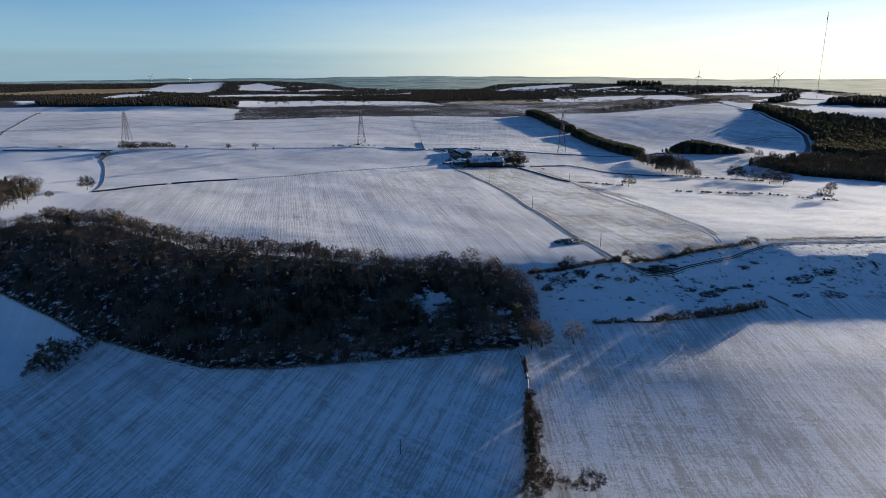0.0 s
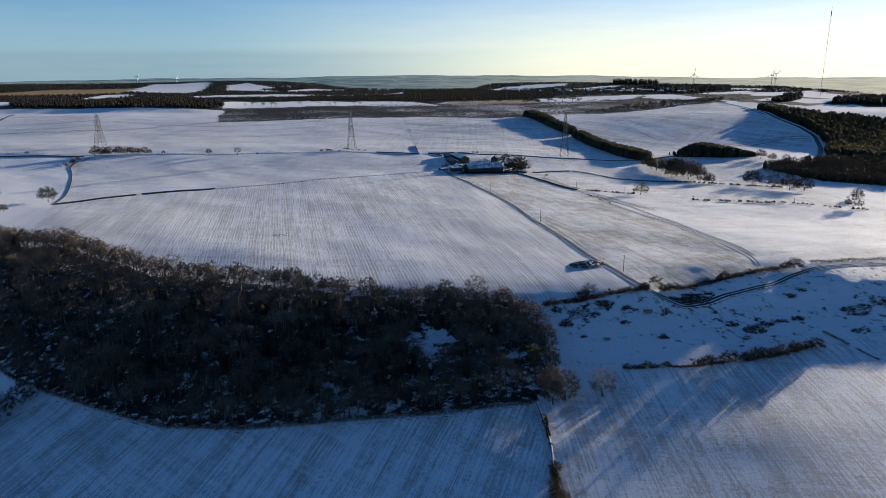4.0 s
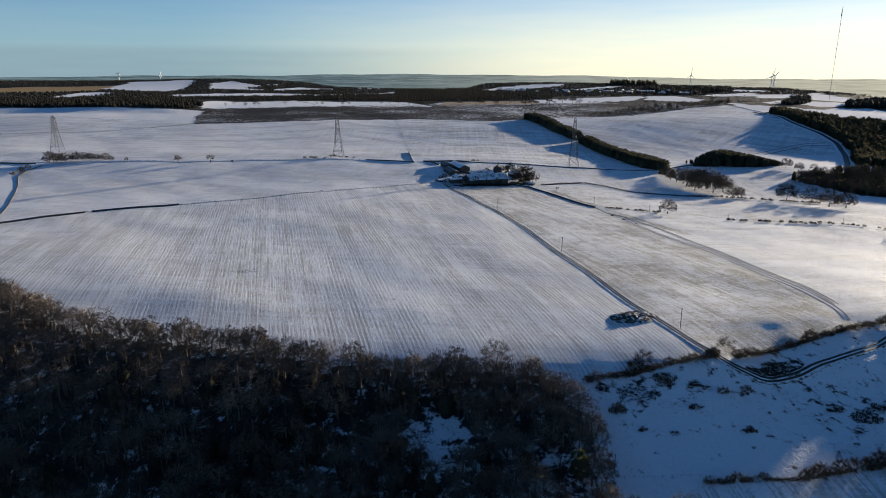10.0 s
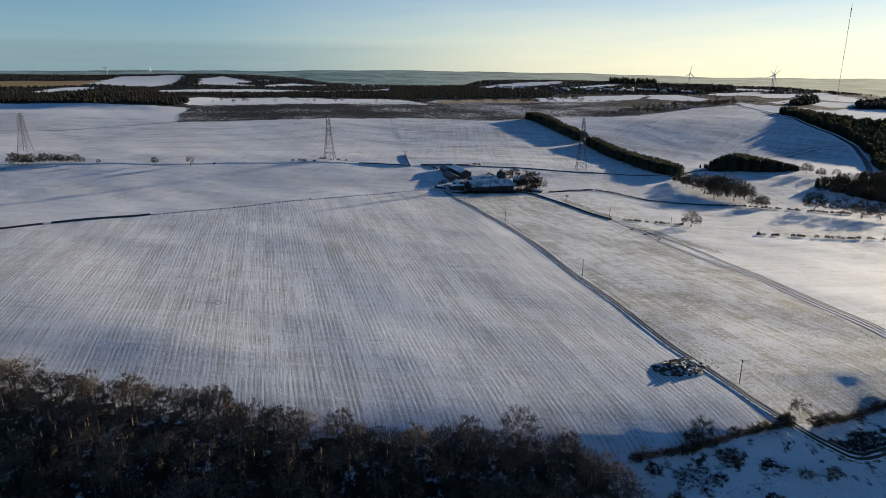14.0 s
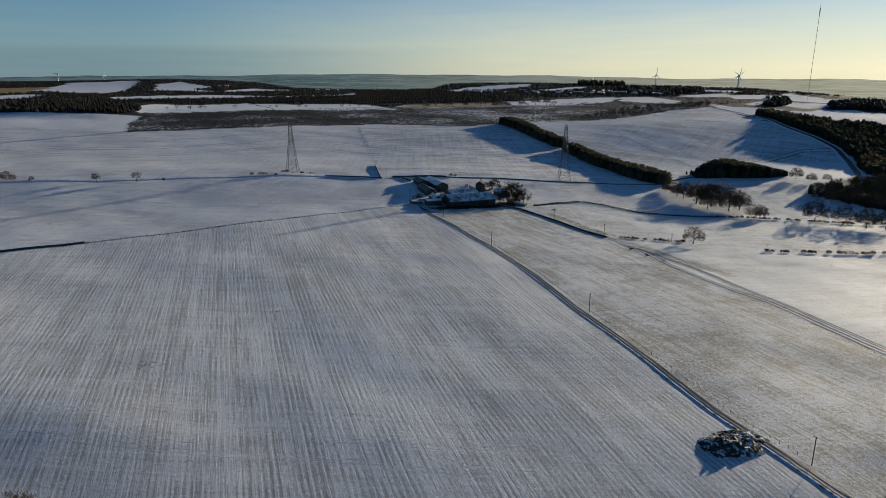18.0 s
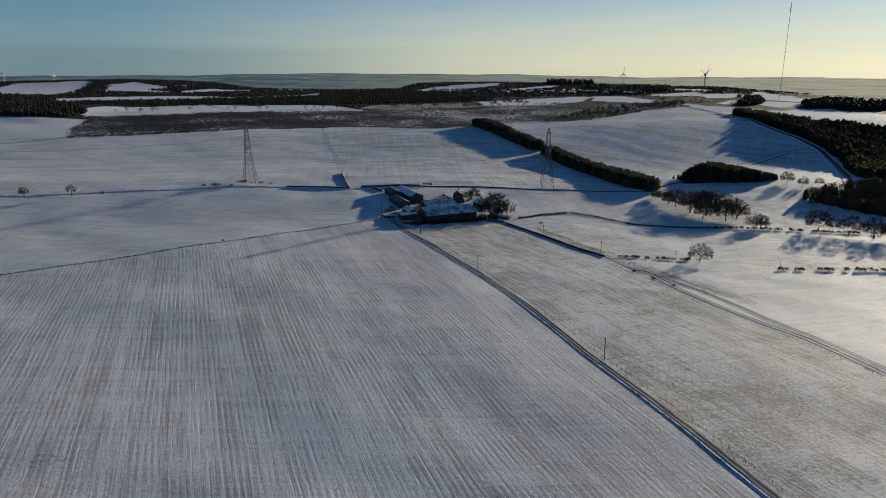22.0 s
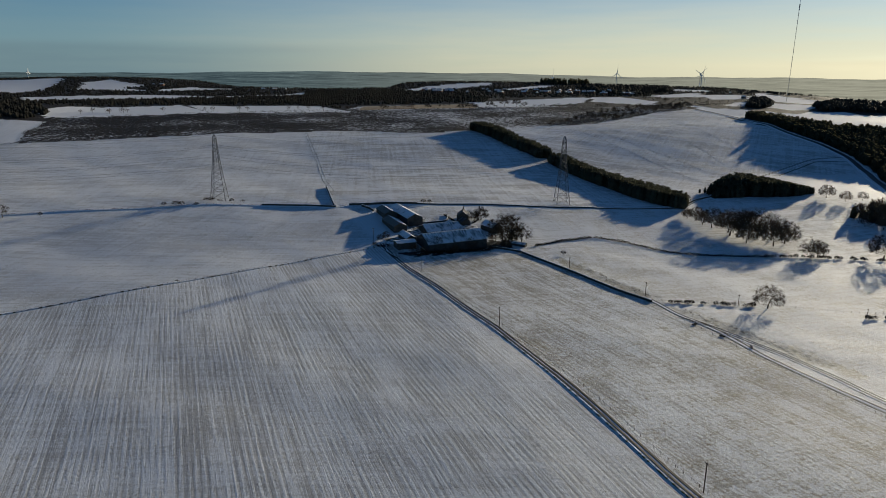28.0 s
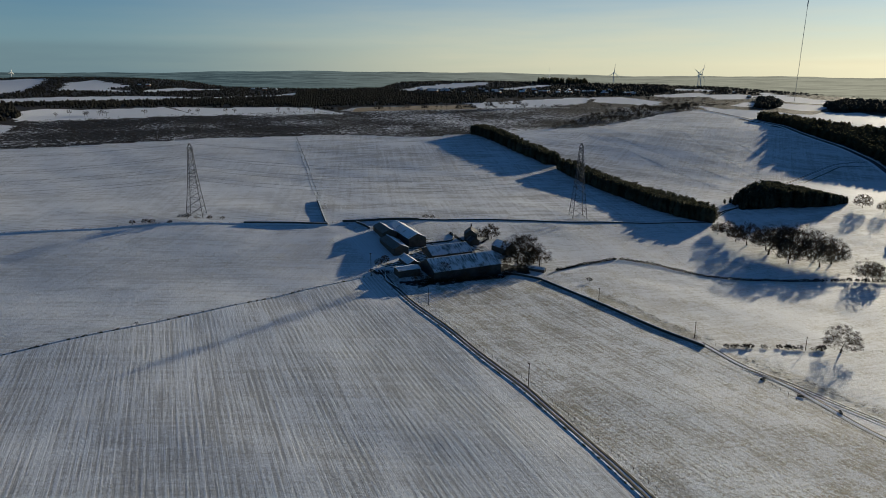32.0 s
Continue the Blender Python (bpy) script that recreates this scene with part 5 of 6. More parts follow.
# copse by the western pylon
hollow = [bare_tree(250 + i, 9, 4.6, "dense bare tree in a small copse by the field corner", "trees of the western copse", M_TWIG, 6, 0.08, 0.7, 3.0, 110) for i in range(2)]
for i in range(17):
    u = i / 16
    stand(hollow[i % 2], -360 + 58 * u, 832 + 10 * u + rng.uniform(-6, 6), 53 * i, (1.55 - 0.75 * u) * rng.uniform(0.85, 1.1))
for i, (x, y, q) in enumerate(((-180, 304, 2.05), (-184, 307, 1.7), (-176, 308, 1.6), (-188, 303, 1.25), (-171, 318, 1.3), (-168, 320, 0.75), (-174, 315, 0.8), (-191, 302, 0.7), (-193, 299, 0.4), (-178, 300, 0.8))):
    stand(hollow[i % 2], x, y, 47 * i, q)
for i in range(7):
    stand(hollow[i % 2], -369 + rng.uniform(-5, 4), 776 + 4 * i, 31 * i, rng.uniform(0.4, 0.7))
for i in range(26):
    u = rng.random()
    stand(hollow[i % 2], -322 - 100 * u, 512 + 120 * u + rng.uniform(-10, 20) * (1 + u), 31 * i, rng.uniform(0.8, 1.3))

# conifer shelter belt, copse
pines = [conifer(260 + i, 11.5, 2.6, "dark pine in a dense shelter belt", "pines of the shelter belt", 8) for i in range(3)]
for line in ([(213, 1234), (228, 1163), (239, 1111), (250, 1068)], [(257, 1051), (268, 981), (277, 918), (286, 864), (298, 856)]):
    for i, p in enumerate(resample(line, 4.2)):
        for o in (0.0, 5.0):
            stand(pines[(i + int(o)) % 3], p.x + o + rng.uniform(-1.0, 1.0), p.y + rng.uniform(-1.2, 1.2), rng.uniform(0, 360), rng.uniform(0.88, 1.06))


def copse_tall(x):
    """The copse is lowest at its western tip and tallest left of its middle."""
    return np.interp(x, (352, 372, 400, 425, 450, 475), (0.32, 0.75, 1.4, 1.22, 0.85, 0.42))


copse_pines = [conifer(270 + i, 11.5, 2.8, "dark conifer in an oval copse on the snowy slope", "conifers of the copse", 8) for i in range(2)]
stood = []
while len(stood) < 60:
    a, r = rng.uniform(math.pi * 0.95, 2.05 * math.pi), math.sqrt(rng.random())
    x, y = 412 + 58 * r * math.cos(a), 914 + 19 * r * math.sin(a)
    if any((x - q) ** 2 + (y - w) ** 2 < 3.6 ** 2 for q, w in stood):
        continue
    stood.append((x, y))
    stand(copse_pines[len(stood) % 2], x, y, rng.uniform(0, 360), copse_tall(x) * rng.uniform(0.88, 1.05))
drop_kind(wood_kinds + wood_firs + edge_kinds + [ivy] + corner_kinds + bushes + hedge_bushes + oaks + field_trees + thorns + hollow + pines + copse_pines)


# ---- woods too far to count ----
def unit_pine(seed, n=44, big=1.1):
    """A rounded evergreen crown of ragged sprays round a dark core, one unit tall."""
    rng = random.Random(seed)
    vs, fs = [], []
    for z0, z1, r0, r1 in ((0.05, 0.45, 0.20, 0.22), (0.45, 0.92, 0.22, 0.05)):
        k = len(vs)
        for z, r in ((z0, r0), (z1, r1)):
            vs += [(r * math.cos(a), r * math.sin(a), z) for a in (0, 1.257, 2.513, 3.77, 5.027)]
        for i in range(5):
            j = (i + 1) % 5
            fs += [(k + i, k + j, k + 5 + j), (k + i, k + 5 + j, k + 5 + i)]
    for _ in range(n):
        u, a = rng.random() ** 0.8, rng.uniform(0, 6.283)
        r = (0.07 + 0.24 * math.sin(math.pi * min(1.0, 0.3 + 0.68 * u)) ** 0.8) * rng.uniform(0.75, 1.1)
        p = Vector((r * math.cos(a), r * math.sin(a), 0.08 + 0.86 * u))
        d = Vector((math.cos(a), math.sin(a), rng.uniform(-0.2, 1.0))).normalized() * rng.uniform(0.05, 0.10) * big
        s = Vector((-math.sin(a), math.cos(a), rng.uniform(-0.5, 0.5))).normalized() * rng.uniform(0.04, 0.085) * big
        k = len(vs)
        vs += [tuple(p - s - d * 0.5), tuple(p + s - d * 0.5), tuple(p + d)]
        fs.append((k, k + 1, k + 2))
    return np.array(vs), np.array(fs)


def unit_bare(seed, n=46, thin=0.024):
    rng = random.Random(seed)
    vs, fs = [], []
    beam(vs, fs, (0, 0, 0), (0, 0, 0.55), 0.03, 0.015, 3)
    fs = [f[:3] for f in fs] + [(f[0], f[2], f[3]) for f in fs if len(f) == 4]
    vs = [tuple(v) for v in vs]
    for _ in range(n):
        a, r = rng.uniform(0, 6.283), math.sqrt(rng.random()) * 0.36
        z = 0.3 + 0.62 * rng.random() * (1 - r * 1.1)
        p = Vector((r * math.cos(a), r * math.sin(a), z))
        d = Vector((math.cos(a) * 0.5, math.sin(a) * 0.5, 0.9)) * 0.16
        s = Vector((rng.gauss(0, 1), rng.gauss(0, 1), rng.gauss(0, 1))).normalized() * thin
        k = len(vs)
        vs += [tuple(p - s), tuple(p + s), tuple(p + d)]
        fs.append((k, k + 1, k + 2))
    return np.array(vs), np.array(fs)


def unit_crown(seed, n=300):
    """A domed winter crown of fine twigs over a short trunk, one unit tall."""
    rng = random.Random(seed)
    vs, fs = [], []
    beam(vs, fs, (0, 0, 0), (0, 0, 0.5), 0.03, 0.018, 3)
    fs = [f[:3] for f in fs] + [(f[0], f[2], f[3]) for f in fs if len(f) == 4]
    vs = [tuple(v) for v in vs]
    for _ in range(n):
        a, u, r = rng.uniform(0, 6.283), rng.uniform(-0.7, 1.0), rng.random() ** 0.4
        q = math.sqrt(1 - u * u)
        out = Vector((q * math.cos(a), q * math.sin(a), u))
        p = Vector((out.x * r * 0.36, out.y * r * 0.36, 0.58 + out.z * r * 0.33))
        d = (out * 0.8 + Vector((rng.gauss(0, 0.4), rng.gauss(0, 0.4), 0.45 + rng.gauss(0, 0.3)))).normalized() * rng.uniform(0.06, 0.13)
        s = d.orthogonal().normalized() * rng.uniform(0.005, 0.0105)
        k = len(vs)
        vs += [tuple(p - s), tuple(p + s), tuple(p + d)]
        fs.append((k, k + 1, k + 2))
    return np.array(vs), np.array(fs)


def far_wood(name, poly, count, tall, label, mat, unit, seed, spots=None, rim=0.0, broad=1.0, tall_at=None, vary=(0.72, 1.15)):
    """Many trees of a far wood in one mesh."""
    r = np.random.RandomState(seed)
    lo, hi = np.min(poly, 0), np.max(poly, 0)
    px, py = r.uniform(lo[0], hi[0], count * 14), r.uniform(lo[1], hi[1], count * 14)
    ok = inside(px, py, poly) & ~clearing(px, py)
    if rim:
        ok &= inside(px, py + rim, poly)
    px, py = px[ok][:count], py[ok][:count]
    if spots is not None:
        px, py = spots
    n = len(px)
    uv, uf = unit
    s = tall * r.uniform(*vary, n)
    if tall_at:
        s = s * tall_at(px)
    a = r.uniform(0, 6.28, n)
    w = r.uniform(0.85, 1.35, n) * broad
    v = uv[None] * s[:, None, None] * np.stack([w, w, np.ones(n)], -1)[:, None]
    c, q = np.cos(a)[:, None], np.sin(a)[:, None]
    x, y = v[..., 0] * c - v[..., 1] * q, v[..., 0] * q + v[..., 1] * c
    pts = np.stack([x + px[:, None], y + py[:, None], v[..., 2] + lie(px, py)[:, None] - 0.3], -1).reshape(-1, 3)
    faces = (uf[None] + (np.arange(n) * len(uv))[:, None, None]).reshape(-1, 3)
    me = bpy.data.meshes.new(name)
    me.vertices.add(len(pts)); me.vertices.foreach_set("co", pts.ravel())
    me.loops.add(faces.size); me.loops.foreach_set("vertex_index", faces.ravel().astype(np.int32))
    me.polygons.add(len(faces)); me.polygons.foreach_set("loop_start", np.arange(0, faces.size, 3, dtype=np.int32))
    me.update(calc_edges=True)
    me.materials.append(mat)
    return tagged(new(name, me), label, "wood", kind="stuff")


FIR, FIR_FAR, BARE_MID, BARE, BARE_DENSE = unit_pine(5, 60, 0.85), unit_pine(5, 14, 1.35), unit_bare(7, 85, 0.027), unit_bare(6, 56, 0.036), unit_crown(8)
far_wood("belt_pines", BELT_UPPER, 320, 12.4, "dense dark pines behind the front rows of the upper shelter belt", M_NEEDLE, FIR, 4, vary=(0.9, 1.06))
far_wood("belt_pines", BELT_LOWER, 480, 12.4, "dense dark pines behind the front rows of the lower shelter belt", M_NEEDLE, FIR, 14, vary=(0.9, 1.06))
far_wood("copse_conifers", COPSE, 330, 12.0, "dense dark conifers of the oval copse", M_NEEDLE, FIR, 5, tall_at=copse_tall, vary=(0.86, 1.08))
far_wood("wood_trees", WOOD, 1120, 10.8, "crowded bare brown trees filling the wood on the bank", M_WOODTWIG, BARE_DENSE, 6, rim=2.5)
far_wood("wood_evergreens", [(-120, 330), (-60, 300), (-20, 290), (40, 295), (40, 340), (0, 345), (-60, 350), (-110, 365)], 60, 9.5, "dark evergreens scattered through the wood", M_FARWOOD, FIR, 7)
far_wood("conifer_wood", CONIFER_WOOD, 5200, 12.5, "dark conifer plantation beside the road", M_FIR, FIR_FAR, 1, broad=1.4, vary=(0.85, 1.1))
far_wood("mixed_wood", MIXED_WOOD, 1100, 9.5, "dark evergreens of the mixed wood above the pasture", M_FIR, FIR_FAR, 2)
far_wood("bare_wood", MIXED_WOOD, 2300, 11, "brown bare trees of the mixed wood above the pasture", M_TWIG_RED, BARE_MID, 3)
far_wood("western_evergreens", [(-330, 512), (-325, 548), (-345, 606), (-390, 640), (-440, 630), (-440, 530), (-380, 500)], 110, 8.5, "dark evergreens of the copse in the hollow", M_NEEDLE, FIR, 10)
far_wood("western_copse", [(-316, 507), (-311, 514), (-316, 540), (-325, 565), (-352, 622), (-393, 650), (-450, 640), (-450, 520), (-380, 488)], 260, 10.5, "crowded bare trees of the copse in the hollow", M_WOODTWIG, BARE_DENSE, 9)


# the dark country between the far fields: woods, scrub and hedges
def far_scrub(name, area, count, tall, label, mat, unit, seed):
    r = np.random.RandomState(seed)
    px, py = r.uniform(area[0], area[1], count * 3), r.uniform(area[2], area[3], count * 3)
    bare = inside(px, py, [(-1258, 2178), (-1179, 2360), (-883, 2416), (-853, 2086), (-1009, 2021), (-1500, 2040), (-1700, 2200)]) | inside(px, py, [(104, 1683), (332, 1708), (309, 1569), (85, 1573)])
    shut = inside(px, py, MOOR) | in_far_fields(px, py) | bare | in_far_fields(px, py + 14)
    brow = smooth_table(px, (-2500, -760, -400, -160, 220, 380, 900, 1250), (3000, 2880, 2760, 2400, 2400, 2700, 2640, 2300))
    keep = ~shut & (py < brow + 60) & (px - 0.08 * (py - 1500) < 1260)
    far_wood(name, [(0, 0), (1, 0), (1, 1)], 1, tall, label, mat, unit, seed, (px[keep][:count], py[keep][:count]), broad=1.7)


far_scrub("far_wood", (-1900, 60, 1600, 2950), 9000, 4.8, "dark far woods among snowy fields", M_FARWOOD, FIR_FAR, 21)
far_scrub("far_wood", (60, 1300, 1900, 2750), 4200, 5.0, "dark far woods and gardens round the village", M_FARWOOD, FIR_FAR, 22)
far_scrub("far_trees", (60, 1300, 1480, 2300), 900, 5.5, "brown hedges and bare trees among far fields", M_TWIG, BARE, 23)
far_wood("far_wood", [(-500, 1528), (-409, 1525), (-365, 1414), (-375, 1362), (-528, 1336), (-743, 1365), (-808, 1462), (-690, 1560)], 1300, 7.5, "dark wood beside the moor", M_FARWOOD, FIR_FAR, 24, broad=1.4)
far_wood("far_wood", [(-1, 2300), (243, 2330), (321, 2119), (422, 1907), (365, 1740), (95, 1722), (-119, 1724), (-480, 1635), (-507, 1560), (-561, 1677), (-300, 1828), (-135, 1924), (-1, 2048)], 3000, 6.2, "long dark wood behind the snowy fields", M_FARWOOD, FIR_FAR, 25, broad=1.4)
far_wood("far_wood", [(960, 1500), (1093, 1600), (1120, 1480), (1200, 1420), (1000, 1352), (950, 1386), (895, 1418)], 420, 11, "dark wood on the brow of the hill", M_FARWOOD, FIR_FAR, 26, broad=1.9)
far_wood("far_wood", [(961, 1690), (1000, 1700), (902, 1547), (830, 1470), (805, 1490)], 130, 11, "dark clump of trees by far fields", M_FARWOOD, FIR_FAR, 27, broad=1.9)
far_wood("far_trees", [(330, 1262), (470, 1330), (560, 1412), (690, 1480), (748, 1600), (686, 1563), (602, 1529), (488, 1452), (400, 1340)], 230, 8.5, "dark trees and scrub at the top of the sloping field", M_TWIG, BARE_MID, 28)
far_wood("far_wood", [(870, 2420), (1150, 2389), (1012, 2123), (798, 1923), (752, 2080)], 420, 11, "dark wood beyond the village", M_FARWOOD, FIR_FAR, 29, broad=1.9)
far_wood("hilltop_trees", [(800, 2560), (960, 2560), (960, 2640), (800, 2640)], 60, 19, "tall dark conifers on the skyline", M_FIR, FIR, 30)
far_wood("moor_trees", [(-340, 1440), (-100, 1545), (90, 1590), (330, 1600), (330, 1620), (90, 1604), (-110, 1562), (-350, 1458)], 34, 9, "small bare trees along the top of the moor", M_TWIG, BARE, 31)


# ---- the farm ----
FARM_TURN = 12.0


def gable_building(name, x, y, turn, long, wide, eave, ridge, wall_mat, roof_mat, label, category="farm building", z=None, over=0.35, openings=(), roof_label="", windows=(), chimneys=(), back_roof=None):
    """Long axis along local x. Walls with thickness, two roof slopes, doors let into the long and end walls."""
    if z is None:
        z = min(ground_z(x + dx, y + dy) for dx in (-long / 3, 0, long / 3) for dy in (-wide / 3, wide / 3))
    root = thing(name, (x, y, z), turn, label, category)
    hl, hw, t = long / 2, wide / 2, 0.3
    # side walls, each with its openings cut out as gaps
    for s in (-1, 1):
        bm = bmesh.new()
        gaps = sorted((c - w / 2, c + w / 2, h) for side, c, w, h in openings if side == ("front" if s < 0 else "back"))
        y0, y1 = (s * hw, s * (hw - t)) if s < 0 else (s * (hw - t), s * hw)
        at = -hl
        for a, b, h in gaps:
            box(bm, at, a, y0, y1, -1.5, eave)
            box(bm, a, b, y0, y1, h, eave)
            at = b
        box(bm, at, hl, y0, y1, -1.5, eave)
        part("wall", bm, wall_mat, root)
        for a, b, h in gaps:
            bm = bmesh.new()
            yy = s * (hw - 0.16)
            box(bm, a - 0.05, b + 0.05, min(yy, yy + 0.1 * s), max(yy, yy + 0.1 * s), -0.6, h)
            part("door", bm, M_BOARD, root, "dark boarded door")
    for s in (-1, 1):
        bm = bmesh.new()
        x0, x1 = (-hl + 0.004, -hl + t) if s < 0 else (hl - t, hl - 0.004)
        pts = [(-hw + t, -1.5), (hw - t, -1.5), (hw - t, eave - 0.02), (0, ridge - 0.18), (-hw + t, eave - 0.02)]
        va = [bm.verts.new((x0, p, q)) for p, q in pts]
        vb = [bm.verts.new((x1, p, q)) for p, q in pts]
        bm.faces.new(va[::-1]); bm.faces.new(vb)
        for i in range(5):
            j = (i + 1) % 5
            bm.faces.new((va[i], va[j], vb[j], vb[i]))
        bmesh.ops.recalc_face_normals(bm, faces=bm.faces)
        part("gable", bm, wall_mat, root)
    slope = (ridge - eave) / hw
    for s in (-1, 1):
        bm = bmesh.new()
        n = max(4, int(long / 3))
        edge_y, edge_z = s * (hw + over), eave - over * slope
        rows = []
        for i in range(n + 1):
            xx = -hl - over + (long + 2 * over) * i / n
            sagging = 0.06 * math.sin(i * 1.7 + x)
            rows.append([bm.verts.new((xx, p, q + sagging)) for p, q in ((0.0, ridge), (edge_y * 0.5, (ridge + edge_z) / 2 - 0.05), (edge_y, edge_z), (edge_y, edge_z - 0.16), (0.0, ridge - 0.18))])
        for a, b in zip(rows, rows[1:]):
            for i in range(4):
                bm.faces.new((a[i], a[i + 1], b[i + 1], b[i]))
        bm.faces.new(rows[0]); bm.faces.new(rows[-1][::-1])
        bmesh.ops.recalc_face_normals(bm, faces=bm.faces)
        part("roof", bm, back_roof if back_roof and s > 0 else roof_mat, root, roof_label)
    bm = bmesh.new()
    box(bm, -hl - over, hl + over, -0.22, 0.22, ridge - 0.06, ridge + 0.1)
    part("ridge", bm, M_SNOW if roof_mat is not M_SLATE else M_STONE, root)
    for side, c, zc, w, h in windows:
        s = -1 if side in ("front", "left") else 1
        bm = bmesh.new()
        m = pose(0, 0, 0) if side in ("front", "back") else pose(0, 0, 0, 0, 0, 90)
        d = hw if side in ("front", "back") else hl
        box(bm, c - w / 2, c + w / 2, min(s * (d + 0.02), s * (d - 0.1)), max(s * (d + 0.02), s * (d - 0.1)), zc - h / 2, zc + h / 2, m)
        win = part("window", bm, M_WHITE, root, "white window frame")
        for q in (-1, 1):
            bm = bmesh.new()
            box(bm, c + q * w * 0.24 - w * 0.2, c + q * w * 0.24 + w * 0.2, min(s * (d + 0.03), s * d), max(s * (d + 0.03), s * d), zc - h * 0.42, zc + h * 0.42, m)
            part("pane", bm, M_GLASS, win, "dark glass pane")
    for cx, cy, w, top in chimneys:
        bm = bmesh.new()
        box(bm, cx - w / 2, cx + w / 2, cy - 0.4, cy + 0.4, eave, top)
        box(bm, cx - w / 2 - 0.08, cx + w / 2 + 0.08, cy - 0.48, cy + 0.48, top - 0.25, top - 0.1)
        stack = part("chimney", bm, M_STONE, root, "stone chimney stack")
        for k in (-0.25, 0.25):
            vs, fs = [], []
            beam(vs, fs, (cx + k * w, cy, top), (cx + k * w, cy, top + 0.55), 0.16, 0.13, 8)
            part("chimney_pot", (vs, fs), M_BRICK, stack, "clay chimney pot")
    return root


T = FARM_TURN
gable_building("barn", 84.3, 757.5, T, 39, 21, 6.0, 10.2, M_SHEET, M_ROOF, "large barn with grey sheet roof streaked with thawing snow", openings=(("front", -9, 5, 4.2), ("front", 8, 5, 4.2), ("back", 0, 6, 4.5)), roof_label="wide grey roof with streaks of snow")
gable_building("barn", 83, 786.5, T, 25, 17, 4.2, 7.4, M_STONE, M_ROOF, "low stone barn with a partly snowed grey roof", openings=(("front", -6, 3, 2.8), ("front", 5, 3, 2.8)))
gable_building("long_shed", 64, 818, T + 90, 38, 11, 5.0, 7.6, M_SHEET, M_ROOF_WHITE, "long shed with a snow-covered gabled roof", openings=(("front", 6, 4, 3.6), ("back", -6, 4, 3.6)), back_roof=M_ROOF_WHITE)
gable_building("long_shed", 51.5, 824, T + 90, 20, 9, 4.2, 6.2, M_STONE, M_ROOF_WHITE, "stone shed with one sunlit snowy roof slope", openings=(("back", 0, 3, 2.8),), back_roof=M_ROOF_BARE)
gable_building("long_shed", 53.5, 797.5, T + 90, 25, 9, 4.0, 6.0, M_STONE, M_ROOF_WHITE, "stone shed with a snowy roof next to the yard", openings=(("back", 3, 3, 2.8),), back_roof=M_ROOF_BARE)
gable_building("outhouse", 58, 769, T + 90, 15, 6.5, 3.6, 5.4, M_STONE, M_ROOF_WHITE, "narrow stone outhouse with a steep snowy roof", openings=(("front", 2, 1.4, 2.1),))
gable_building("garage", 54.5, 754, T, 12, 8, 4.2, 4.9, M_STONE, M_ROOF_WHITE, "stone garage with a low snow-covered roof beside the lane", openings=(("front", -2.5, 3, 2.6),))
gable_building("farmhouse", 104.5, 813, T + 62, 9.5, 8.0, 5.0, 8.0, M_STONE, M_SLATE, "dark stone farmhouse with chimneys and a slate roof", "house", openings=(("front", 0, 1.1, 2.1),),
               windows=(("front", -3, 4.2, 1.2, 1.4), ("front", 3, 4.2, 1.2, 1.4), ("front", -3, 1.5, 1.3, 1.5), ("front", 3, 1.5, 1.3, 1.5), ("left", 0, 4.2, 1.1, 1.3)), chimneys=((4.2, 0, 1.0, 9.2),))
gable_building("porch_wing", 103.5, 805.5, T + 90, 7, 6, 2.9, 4.8, M_STONE, M_SLATE, "low front wing of the farmhouse under a slate roof", "house wing", windows=(("left", 0, 1.5, 1.6, 1.2),))
gable_building("stone_stable", 119, 790, T + 100, 13, 8.5, 4.4, 7.0, M_STONE, M_ROOF_WHITE, "stone stable with a snowy gabled roof under a big tree", openings=(("front", -3, 1.4, 2.2), ("front", 3, 1.4, 2.2)), windows=(("left", 0, 3.2, 1.0, 1.0),))
gable_building("lean_shed", 127, 757, T - 52, 12, 3.4, 2.0, 2.6, M_BOARD, M_ROOF, "low dark shed beside the wall end")

farm_kinds = [bare_tree(300 + i, 13, 7.0, "large dense bare tree beside the farm buildings", "farm trees", M_TWIG, 8, 0.14, 1.15, 1.15, 270) for i in range(3)]
for i, (x, y, s) in enumerate(((121, 769, 1.45), (115, 764, 0.8), (128, 773, 1.3), (132, 763, 1.05), (118, 814, 0.85), (112, 812, 0.6), (130, 768, 0.75), (122, 760, 0.6), (113, 750, 0.42), (118, 752, 0.5), (108, 747, 0.35), (73, 748, 0.72), (83, 741, 0.4), (95, 749, 0.66), (58, 741, 0.5), (64, 741, 0.35), (41, 769, 0.35), (45, 772, 0.4), (111, 822, 0.4), (126, 764, 0.55))):
    stand(farm_kinds[i % 3], x, y, 71 * i % 360, s)
drop_kind(farm_kinds)
hedge([(60, 738), (72, 741), (90, 742), (106, 746)], "dark overgrown garden edge below the barn", 1.8, 1.8, 60, 0.0, 95, tops=0.9)
hedge([(36, 760), (40, 755), (45, 757)], "dark brambles beside the farm entrance", 1.5, 1.2, 40, 0.0, 96)
hedge([(93, 822), (98, 806), (110, 806), (116, 814)], "dark garden hedge round the farmhouse", 1.6, 0.9, 30, 0.0, 97)
# dark strip laid for yard mud and for shadow between barn and sheds
lane_object("cattle_yard", [(70, 772), (73, 790), (76, 806), (78, 816)], "dark strip standing in for mud and shadow beside the long shed", [
    ("yard_bed", M_VERGE, [(-4.5, -0.2), (-3.8, 0.1), (2.6, 0.1), (3.4, -0.2)], "mud with traces of snow, dark in place of shadow")], 3.0, 103)
